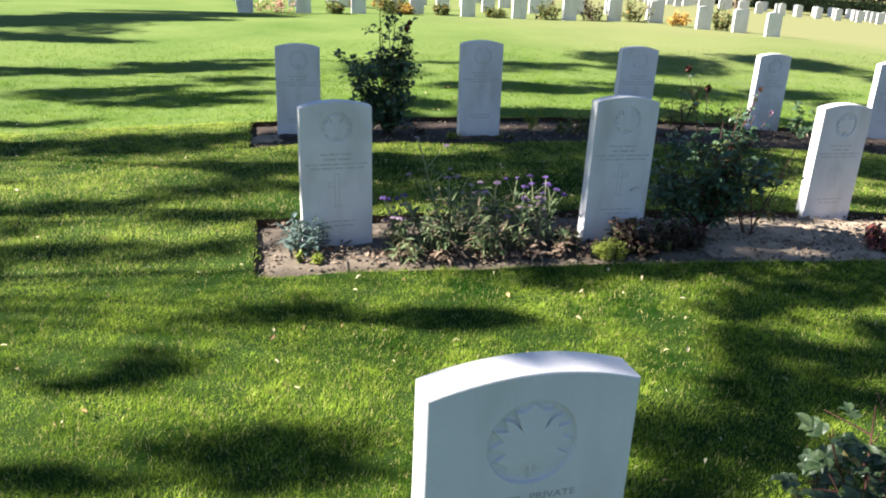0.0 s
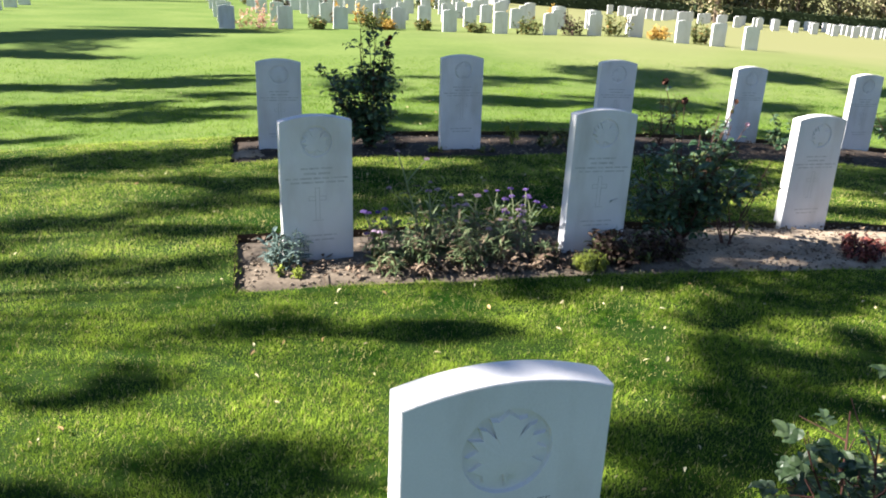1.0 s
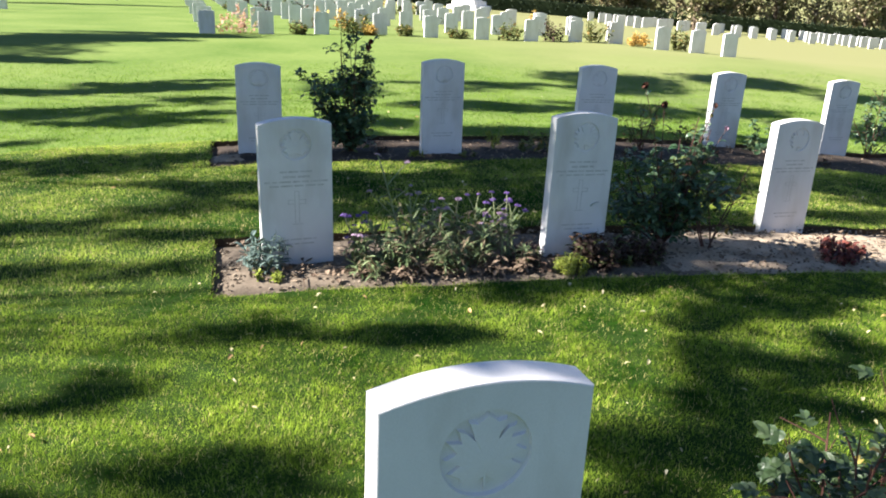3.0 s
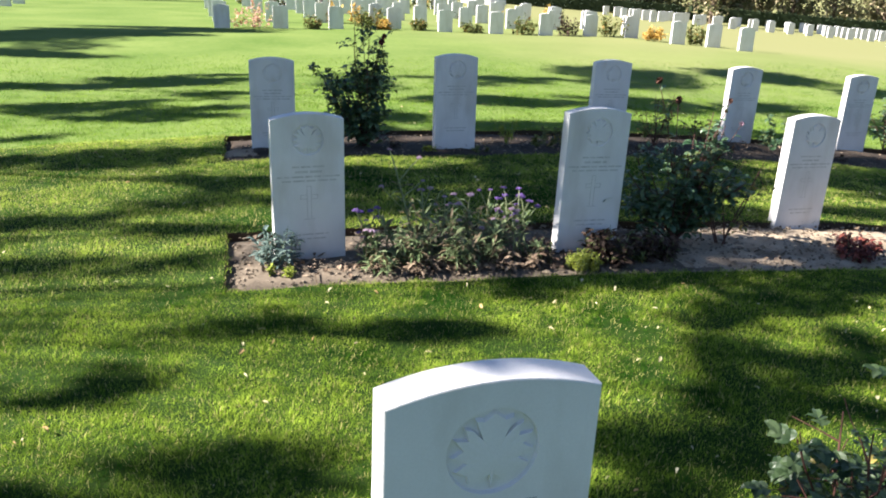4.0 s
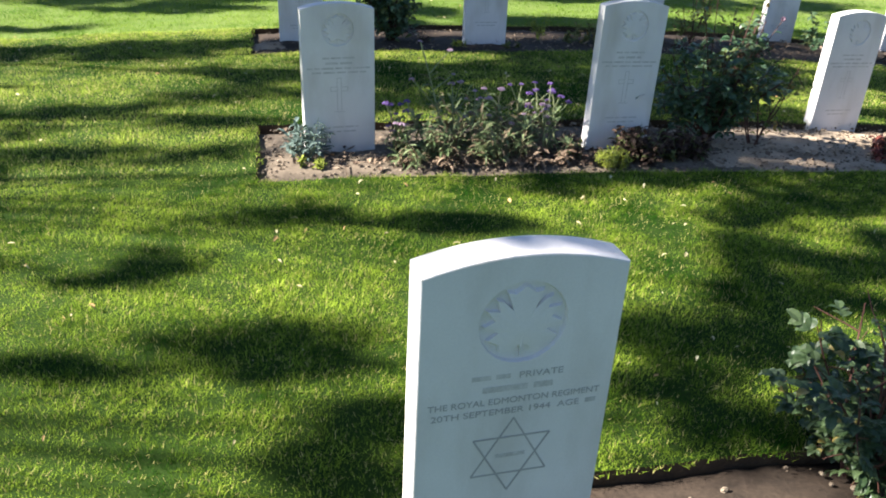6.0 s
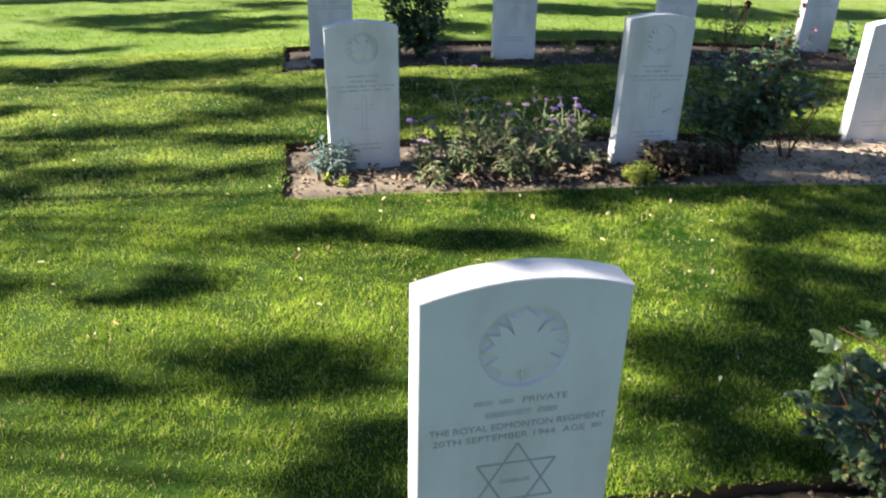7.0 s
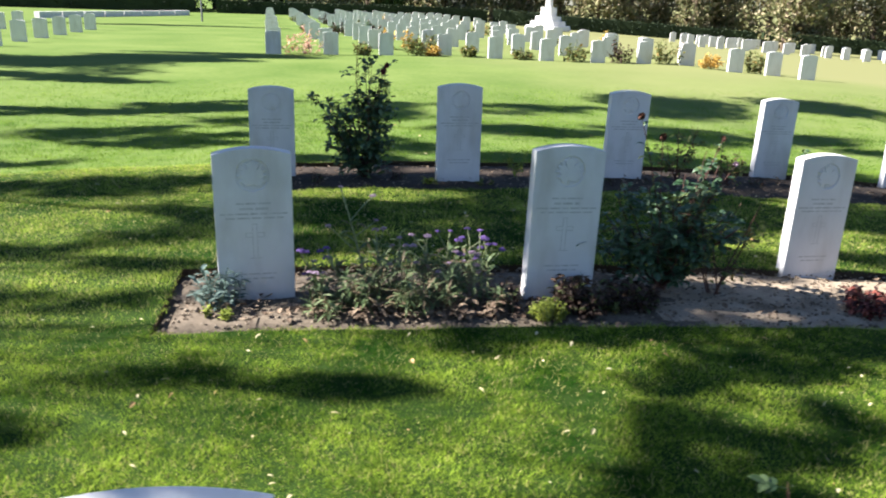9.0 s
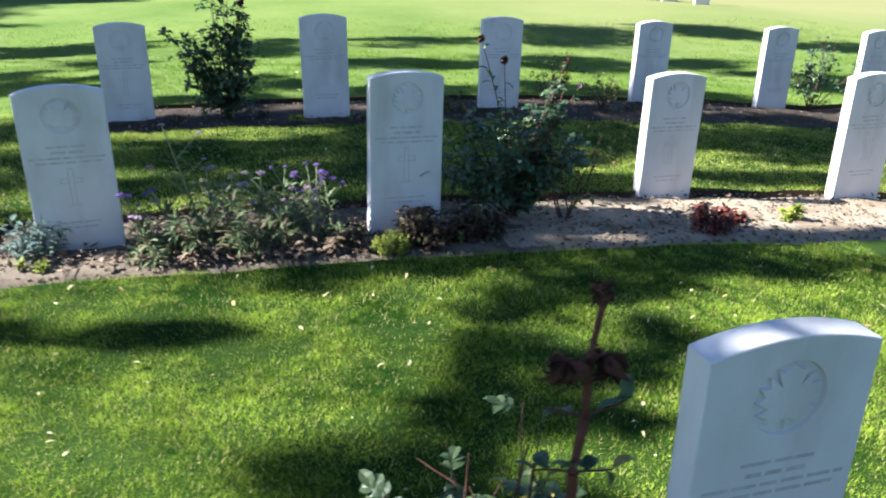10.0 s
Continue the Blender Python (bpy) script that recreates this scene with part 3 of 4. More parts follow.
SHADE_FAR_LAWN = [(0.64, 11.12, 0.34, 0.97, -10), (0.47, 8.09, 0.29, 0.77, -14), (-0.39, 7.72, 0.27, 0.37, -14), (2.62, 11.57, 0.98, 0.54, 4), (2.17, 9.49, 0.79, 0.56, 4),
                  (1.77, 7.66, 0.59, 0.59, -9), (5.38, 12.46, 0.79, 1.44, -12), (4.33, 9.80, 0.68, 0.75, 2), (3.51, 7.78, 0.52, 0.55, -11), (8.17, 12.73, 0.72, 1.16, -14),
                  (6.40, 10.03, 0.54, 0.79, -14), (5.07, 7.82, 0.44, 0.45, 2), (9.24, 11.29, 0.47, 0.61, -14), (7.23, 8.70, 0.42, 0.79, -14)]
SHADE_PATH = [(-6.5, 15.2, 2.0, 0.45, 2), (-8.2, 13.4, 1.6, 0.35, 2), (-4.92, 16.92, 0.87, 1.88, 5), (-3.5, 18.6, 1.29, 1.0, 3), (-1.59, 19.58, 0.79, 0.74, 8), (-4.41, 14.65, 0.76, 0.52, 2), (-4.33, 18.3, 1.41, 1.3, -2), (-2.61, 19.9, 1.75, 0.8, -4), (-7.5, 17.6, 2.4, 1.6, 3), (-10.5, 17.6, 2.4, 1.8, 3), (-5.0, 36.5, 3.0, 0.5, 0), (-9.0, 36.0, 3.0, 0.6, 0)]


def shade_tree(patches, height, seed, label, thick=1.0):
    """A tree whose layered sprays of leaves hang between the sun and the grass."""
    r = random.Random(seed)
    sprays = []
    for x, y, a, b, turn in patches:
        z = height + r.uniform(-1.2, 1.2)
        sprays.append((Vector((x - AZ.x * z * SLANT, y - AZ.y * z * SLANT, z)), a, b, radians(turn)))
    mid = sum((p for p, *_ in sprays), Vector()) / len(sprays)
    foot = Vector((mid.x - 1.5, mid.y + 0.6, 0))
    foot.z = h(foot.x, foot.y) - 0.1
    ob = thing("tree", label, "tree", "shade trees beside the lawn", Matrix.Translation(foot))
    wood, crown = Soup(), Soup()
    fork = Vector((0.4, 0, height * 0.62))
    wood.tube([(0, 0, 0), (0.05, 0.03, height * 0.3), fork], 0.24, 0.14, 9)
    for p, a, b, turn in sprays:
        p = p - foot
        k = r.uniform(0.5, 1.0)
        start = Vector((0, 0, 0)).lerp(fork, k)
        bend = start.lerp(p, 0.5) + Vector((0, 0, 0.5))
        wood.tube([start, bend, p], 0.014, 0.005, 5)
        u, v = Vector((math.cos(turn), math.sin(turn), 0)), Vector((-math.sin(turn), math.cos(turn), 0))
        # twigs with tufts of leaves, ragged towards the rim of the spray
        count = max(6, min(22, int(3.2 * a / max(b, 0.05))))
        for k in range(count):
            mid_a, mid_b = ((k + r.uniform(0.1, 0.9)) / count * 2 - 1) * a * 0.95, r.uniform(-0.75, 0.75) * b
            fa, fb = min(a, max(0.1, b * r.uniform(0.9, 2.2))), max(0.03, b * r.uniform(0.25, 0.6))
            for _ in range(int(max(10, fa * fb * math.pi * 430 * thick * r.uniform(0.5, 1.5)))):
                q = math.sqrt(r.random()) * r.uniform(0.6, 1.25)
                t = r.uniform(0, 2 * math.pi)
                c = p + u * (mid_a + fa * q * math.cos(t)) + v * (mid_b + fb * q * math.sin(t)) + Vector((0, 0, r.uniform(-0.06, 0.06)))
                d = ball_dir(r)
                d.z *= 0.5
                crown.leaf(c, d, (r.uniform(-0.5, 0.5), r.uniform(-0.5, 0.5), 1), r.uniform(0.08, 0.15), r.uniform(0.06, 0.1))
    part("trunk", wood.mesh("trunk", BARK), ob)
    part("crown", crown.mesh("crown", TREE_LEAF), ob)


shade_tree(SHADE_FRONT, 6.2, 29, "leafy tree close to the first row", 0.8)
shade_tree(SHADE_NEAR_LEFT, 6.5, 21, "leafy shade tree standing beside the lawn", 0.45)
shade_tree(SHADE_NEAR_RIGHT, 7.0, 22, "leafy shade tree with layered branches by the lawn", 0.5)
shade_tree(SHADE_LAWN_LEFT, 7.5, 26, "spreading leafy tree at the lawn's edge", 0.6)
shade_tree(SHADE_BED, 6.8, 27, "slender leafy tree shading the flower bed", 1.1)
shade_tree(SHADE_MIDDLE, 7.8, 23, "tall leafy tree shading the third row", 1.4)
shade_tree(SHADE_FAR_LEFT, 8.6, 28, "tall leafy tree beyond the rows", 0.9)
shade_tree(SHADE_FAR_LAWN, 9.0, 24, "tall leafy tree shading the far lawn", 0.95)
shade_tree(SHADE_PATH, 8.5, 25, "dark leafy tree beside the grass path")


# ---- plants ----
def rose_bush(x, y, height, spread, canes, leaves, seed, label, leaf=0.045, material=None, heads=(), name="rose_bush", z0=-0.02, tops=(), leaflets=1):
    """Canes from one foot, leaves along them; heads: (dx, dy, z, size, material) of blooms on stalks of their own."""
    r = random.Random(seed)
    ob = thing(name, label, "rose bush", "", Matrix.Translation((x, y, h(x, y) + z0)))
    wood, green = Soup(), Soup()
    per = max(1, leaves // canes)
    for c in range(canes):
        t = 2 * math.pi * (c + r.random() * 0.7) / canes
        out = spread * r.uniform(0.45, 1.0)
        top = height * r.uniform(0.55, 1.0)
        way = Vector((math.cos(t) * out, math.sin(t) * out, top * 1.1))
        if tops:
            way = Vector(tops[c % len(tops)]) * r.uniform(0.85, 1.03) + Vector((r.uniform(-0.05, 0.05), r.uniform(-0.08, 0.08), 0))
            t = math.atan2(way.y, way.x)
        pts = wander((r.uniform(-0.03, 0.03), r.uniform(-0.03, 0.03), 0), way, way.length, 6, r, 0.1, 0.02)
        cane = Soup()
        cane.tube(pts, 0.006, 0.002, 5)
        twigs = [pts]
        for i in (2, 3, 4, 5):
            tw = wander(pts[i], Vector((math.cos(t), math.sin(t), 0.4)) + ball_dir(r) * 1.2, height * r.uniform(0.12, 0.3), 3, r, 0.2, 0.05)
            cane.tube(tw, 0.003, 0.0012, 4)
            twigs.append(tw)
        part("cane", cane.mesh("cane", CANE), ob)
        for _ in range(per):
            tw = r.choice(twigs)
            k = r.uniform(0.12, 1) if tw is pts else r.uniform(0.1, 1)
            f = k * (len(tw) - 1)
            i = min(int(f), len(tw) - 2)
            p = tw[i].lerp(tw[i + 1], f - i)
            d = ball_dir(r)
            d.z = d.z * 0.4 + 0.05
            ln = leaf * r.uniform(0.6, 1.1)
            d.normalize()
            if leaflets < 2:
                green.leaf(p + d * r.uniform(0.005, 0.03), d, (r.uniform(-0.5, 0.5), r.uniform(-0.5, 0.5), 1), ln, ln * r.uniform(0.55, 0.75), r.uniform(0.05, 0.3))
                continue
            up = Vector((r.uniform(-0.5, 0.5), r.uniform(-0.5, 0.5), 1))
            side = d.cross(up).normalized()
            base = p + d * 0.012
            green.tube([p, base + d * ln * 0.9], 0.0012, 0.0008, 3)
            for q, sgn in ((0.9, 0), (0.75, 1), (0.75, -1), (0.3, 1), (0.3, -1))[:leaflets]:
                green.leaf(base + d * ln * q, d + side * sgn * 1.3 + ball_dir(r) * 0.25, up, ln * (0.95 if sgn == 0 else 0.75), ln * r.uniform(0.5, 0.65), r.uniform(0.05, 0.3))
    for dx, dy, z, size, m in heads:
        st = wander((dx * 0.3, dy * 0.3, z * 0.4), (dx * 0.7, dy * 0.7, z * 0.6), math.dist((0, 0, 0), (dx * 0.7, dy * 0.7, z * 0.6)), 4, r, 0.05)
        wood.tube(st, 0.004, 0.002, 5)
        bloom = Soup()
        for i in range(16):
            d = ball_dir(r)
            bloom.leaf(st[-1] - d * size * 0.1, d, (r.random(), r.random(), 0.3), size * 0.6, size * 0.55, 0.3)
        part("bloom", bloom.mesh("bloom", m), ob, "dark red rose" if m is CRIMSON else "withered rose head")
        for i in range(8):
            p = st[1].lerp(st[-1], r.uniform(0.0, 0.9))
            d = ball_dir(r)
            d.z *= 0.4
            green.leaf(p, d, (0, 0, 1), leaf * r.uniform(0.6, 1), leaf * 0.6, 0.2)
    if heads:
        tagged(part("flower_stalk", wood.mesh("flower_stalk", CANE), ob), kind="stuff")
    tagged(part("foliage", green.mesh("foliage", material or ROSE_LEAF), ob), kind="stuff")
    return ob


def tuft(name, x, y, height, spread, n, seed, label, category, material, leaf=0.05, narrow=0.3, upright=0.5):
    """A low plant: many leaves from a cluster of short shoots."""
    r = random.Random(seed)
    ob = thing(name, label, category, "", Matrix.Translation((x, y, h(x, y) - 0.03)))
    green, wood = Soup(), Soup()
    shoots = max(5, n // 22)
    for s in range(shoots):
        q = math.sqrt(r.random())
        t = r.uniform(0, 2 * math.pi)
        bx, by = spread * 0.55 * q * math.cos(t), spread * 0.55 * q * math.sin(t)
        tall = height * (1 - 0.55 * q * q) * r.uniform(0.65, 1.05)
        pts = wander((bx, by, 0), (bx * 1.3 / max(0.05, spread) * upright, by * 1.3 / max(0.05, spread) * upright, 1), tall, 4, r, 0.2)
        wood.tube(pts, 0.0025, 0.001, 4)
        for _ in range(n // shoots):
            f = r.uniform(0.15, 1) * 4
            i = min(int(f), 3)
            p = pts[i].lerp(pts[i + 1], f - i)
            d = ball_dir(r)
            d.z = d.z * 0.5 + 0.25 * upright
            ln = leaf * r.uniform(0.5, 1.2)
            green.leaf(p, d, (r.uniform(-0.4, 0.4), r.uniform(-0.4, 0.4), 1), ln, ln * narrow * r.uniform(0.7, 1.3), r.uniform(0.0, 0.3))
    tagged(part("stem", wood.mesh("stem", STEM), ob), kind="stuff")
    tagged(part("foliage", green.mesh("foliage", material), ob), kind="stuff")
    return ob


def flower_head(p, size, material, ob, r, label=""):
    fl = Soup()
    for i in range(18):
        d = ball_dir(r)
        d.z = abs(d.z) * 0.6
        q = Vector(p) + d * size * 0.5
        fl.lump(q, size * 0.2, size * 0.2, size * 0.13, r)
    part("flower_head", fl.mesh("flower_head", material), ob, label)


def verbena(x, y, stalks, seed, label, leaf_n=26):
    """Thin branching stalks with small flower heads; stalks: (dx, dy, tip dx, tip dy, height, material)."""
    r = random.Random(seed)
    ob = thing("verbena", label, "flower", "verbenas in the bed", Matrix.Translation((x, y, h(x, y) - 0.03)))
    wood, green = Soup(), Soup()
    for dx, dy, tx, ty, tall, m in stalks:
        pts = wander((dx, dy, 0), (tx, ty, tall), math.sqrt(tx * tx + ty * ty + tall * tall), 7, r, 0.15)
        wood.tube(pts, 0.0065, 0.0035, 5)
        tips = [pts[-1]]
        for i in (3, 4, 5):
            tw = wander(pts[i], Vector((r.uniform(-1, 1), r.uniform(-0.6, 0.6), 0.8)), tall * r.uniform(0.2, 0.42), 3, r, 0.12)
            wood.tube(tw, 0.004, 0.0022, 4)
            tips.append(tw[-1])
        for p in tips:
            flower_head(p, r.uniform(0.02, 0.038), m, ob, r)
        for _ in range(leaf_n):
            f = r.uniform(0.03, 0.75) * 7
            i = min(int(f), 6)
            d = ball_dir(r)
            d.z = abs(d.z) * 0.6
            ln = r.uniform(0.04, 0.1)
            green.leaf(pts[i].lerp(pts[i + 1], f - i), d, (0, 0, 1), ln, ln * 0.22, 0.25)
    tagged(part("stalk", wood.mesh("stalk", STEM), ob), kind="stuff")
    tagged(part("foliage", green.mesh("foliage", HERB), ob), kind="stuff")


# second row bed
tuft("silver_plant", -0.87, 3.93, 0.27, 0.15, 330, 41, "silvery grey-green leafy plant at the headstone's foot", "plant", SILVER, 0.055, 0.32)
tuft("sedum", -0.85, 3.78, 0.1, 0.1, 160, 42, "small yellow-green cushion plant on the soil", "plant", MOSS, 0.03, 0.4)
verbena(-0.1, 3.98, [(0.0, 0.0, -0.13, -0.02, 0.6, LILAC), (0.05, 0.02, -0.08, 0.0, 0.36, LILAC), (0.1, -0.05, 0.1, 0.0, 0.33, LILAC), (-0.1, -0.05, -0.1, 0.0, 0.3, PURPLE)], 43, "tall sparse verbena with pale lilac heads")
verbena(0.3, 3.98, [(0.0, 0.0, 0.05, 0.02, 0.38, PURPLE), (0.1, 0.03, 0.1, 0.0, 0.36, PURPLE), (0.02, -0.1, -0.02, -0.02, 0.28, LILAC), (-0.1, 0.02, -0.06, 0.0, 0.36, LILAC)], 44, "verbena with purple flower heads in the bed")
verbena(0.46, 3.9, [(0.0, 0.0, 0.06, 0.02, 0.4, PURPLE), (0.05, 0.06, 0.1, 0.03, 0.34, PURPLE), (-0.05, -0.06, -0.02, -0.03, 0.3, LILAC)], 45, "verbena with dark violet heads beside the headstone")
verbena(-0.35, 3.95, [(0.0, 0.0, -0.17, -0.03, 0.3, PURPLE), (0.0, -0.05, -0.02, -0.04, 0.24, LILAC)], 46, "small leaning verbena by the headstone")
for i, (x, y, tall, sp, n, m) in enumerate([(-0.25, 3.86, 0.22, 0.2, 150, HERB), (0.0, 3.84, 0.26, 0.22, 190, HERB), (0.2, 3.86, 0.24, 0.2, 160, HERB), (0.42, 3.84, 0.18, 0.18, 110, HERB),
                                        (-0.33, 3.8, 0.14, 0.14, 90, HERB), (0.1, 3.78, 0.14, 0.16, 90, HERB), (0.0, 4.05, 0.3, 0.2, 150, HERB), (0.3, 4.08, 0.26, 0.2, 130, HERB)]):
    tuft("herb", x, y, tall * 1.4, sp * 1.1, int(n * 1.7), 50 + i, "grey-green narrow-leaved herb among dry litter", "plant", m, 0.08, 0.16, 0.8)
for i, (x, y) in enumerate([(0.5, 3.78), (0.62, 3.95), (0.35, 3.76), (0.58, 3.8), (-0.12, 3.76)]):
    tuft("dry_plant", x, y, 0.12, 0.15, 130, 60 + i, "withered brown plant lying on the soil", "plant", BROWN if i % 2 else LITTER, 0.06, 0.3, 0.2)
tuft("sedum", 0.78, 3.72, 0.13, 0.13, 1900, 66, "bright yellow-green cushion plant on the soil", "plant", MOSS, 0.02, 0.4)
tuft("brown_sedum", 0.98, 3.84, 0.22, 0.24, 900, 67, "dark brown bushy plant before the headstone", "plant", BROWN, 0.05, 0.5)
tuft("brown_sedum", 1.27, 3.88, 0.18, 0.24, 700, 68, "dark brown bushy plant with some green", "plant", BROWN, 0.05, 0.5)
tuft("sedum", 1.12, 3.76, 0.1, 0.1, 150, 69, "small yellow-green cushion plant on the soil", "plant", OLIVE, 0.035, 0.4)
rose_bush(1.56, 4.12, 0.62, 0.47, 26, 1350, 70, "dark green rose bush between two headstones", 0.066, ROSE_LEAF, tops=(
    (-0.46, 0, 0.42), (-0.4, 0.1, 0.55), (-0.27, 0, 0.6), (-0.1, -0.1, 0.5), (0.05, 0, 0.55), (0.2, 0, 0.6), (0.22, 0.1, 0.7), (0.42, 0, 0.5), (0.38, -0.1, 0.38), (-0.3, -0.12, 0.33), (0.12, -0.16, 0.3), (0, 0.15, 0.6), (0.46, 0, 0.74), (0.3, 0.05, 0.82)), heads=[(-0.16, 0.05, 0.98, 0.05, DRIED), (-0.13, 0.02, 0.86, 0.05, DRIED), (0.3, 0.02, 0.85, 0.035, DRIED), (0.36, 0.0, 0.72, 0.035, LILAC), (0.25, 0.05, 0.8, 0.03, OLIVE)])
rose_bush(1.85, 4.05, 0.62, 0.2, 5, 150, 71, "thin yellowing rose beside the dark bush", 0.042, OLIVE)
tuft("red_sedum", 2.66, 3.86, 0.16, 0.2, 380, 72, "dark red leafy plant on sunlit sand", "plant", RED_LEAF, 0.05, 0.5)
tuft("red_sedum", 2.86, 3.92, 0.11, 0.14, 190, 73, "small dark red leafy plant on sand", "plant", RED_LEAF, 0.045, 0.5)
tuft("seedling", 3.3, 3.95, 0.11, 0.1, 70, 74, "small bright green plant on sunlit sand", "plant", MOSS, 0.06, 0.45)

# third row bed
mound = Soup()
for j in range(7):
    for i in range(12):
        t, q = 2 * math.pi * i / 12, math.cos(j * math.pi / 13)
        mound.v.append(Vector((0.17 * q * math.cos(t), 0.2 * q * math.sin(t), 0.045 * math.sin(j * math.pi / 13) + 0.008 * math.sin(5 * t + j))))
for j in range(6):
    for i in range(12):
        mound.f.append((12 * j + i, 12 * j + (i + 1) % 12, 12 * j + 12 + (i + 1) % 12, 12 * j + 12 + i))
mound.f.append(tuple(72 + i for i in range(12)))
mound_ob = tagged(new("soil_mound", mound.mesh("soil_mound", SOIL, True)), "small heap of pale soil at the bed's end", "soil")
mound_ob.location = (-1.03, 6.84, h(-1.03, 6.84) - 0.05)
rose_bush(0.03, 7.0, 0.6, 0.44, 20, 1500, 80, "dark green rose bush with dark red blooms", 0.068, ROSE_LEAF, [(0.17, 0.0, 0.92, 0.07, CRIMSON), (0.25, 0.02, 0.95, 0.055, CRIMSON)],
          tops=((-0.42, 0, 0.74), (-0.3, 0.05, 0.62), (-0.2, -0.05, 0.7), (-0.1, 0.1, 0.8), (0.0, 0, 1.0), (0.1, 0.05, 0.85), (0.22, 0, 0.8), (0.3, -0.05, 0.66), (0.2, 0.1, 0.5), (-0.25, 0.1, 0.42), (-0.3, -0.05, 0.3), (0.28, -0.05, 0.32), (0.05, -0.12, 0.4), (-0.1, -0.1, 0.25), (0.18, -0.1, 0.2)))
rose_bush(0.05, 7.02, 1.15, 0.13, 5, 330, 81, "tall dark rose shoots behind the bush", 0.062, ROSE_LEAF, tops=((0.0, 0, 1.2), (0.04, 0.04, 1.12), (0.14, 0, 1.0)))
tuft("yellow_plant", 1.42, 6.98, 0.36, 0.1, 120, 82, "thin yellow-green upright plant on the soil", "plant", MOSS, 0.055, 0.35, 0.9)
tuft("low_plant", 1.75, 6.9, 0.22, 0.2, 170, 83, "low yellowing plant in the third row bed", "plant", OLIVE, 0.055, 0.45)
tuft("low_plant", 1.98, 6.95, 0.25, 0.18, 140, 84, "low reddish green plant in the third row bed", "plant", OLIVE, 0.055, 0.45)
tuft("low_plant", 0.6, 6.66, 0.1, 0.12, 90, 85, "small yellow-green plant at the headstone's foot", "plant", MOSS, 0.04, 0.45)
tuft("low_plant", 1.05, 6.66, 0.08, 0.12, 90, 86, "small moss-green plant at the headstone's foot", "plant", OLIVE, 0.04, 0.45)
rose_bush(3.0, 7.05, 0.5, 0.3, 7, 200, 87, "reddish green rose in the third row", 0.05, OLIVE)
rose_bush(3.45, 6.95, 0.3, 0.25, 6, 160, 88, "low rose with yellowing leaves", 0.05, OLIVE)
tuft("low_plant", 4.55, 7.2, 0.4, 0.25, 260, 89, "dark green leafy plant between headstones", "plant", ROSE_LEAF, 0.07, 0.5)
rose_bush(6.2, 7.45, 0.75, 0.32, 9, 420, 90, "dark green rose bush at the row's far part", 0.06, ROSE_LEAF)
for i, x in enumerate((-0.4, 0.35, 0.95, 2.2, 2.7, 3.8, 5.0)):
    tuft("dry_plant", x, 6.8 + 0.1 * (i % 3), 0.07, 0.16, 60, 91 + i, "withered brown plant in the third row bed", "plant", BROWN, 0.05, 0.35, 0.2)

# first row bed
rose_bush(0.5, 1.27, 0.42, 0.34, 13, 200, 110, "leafy green rose bush close to the front headstone", 0.05, BUSH_LEAF, leaflets=5)
rose_bush(0.5, 1.32, 0.6, 0.2, 6, 60, 113, "sparse tall rose shoots with greyish leaves", 0.05, BUSH_LEAF, leaflets=5)
rose_bush(0.62, 1.42, 0.3, 0.3, 8, 120, 111, "low leafy rose with greyish leaves", 0.05, BUSH_LEAF, leaflets=5)
rose_bush(0.86, 1.12, 0.35, 0.3, 9, 130, 112, "low green rose before the headstone", 0.05, BUSH_LEAF, leaflets=5)


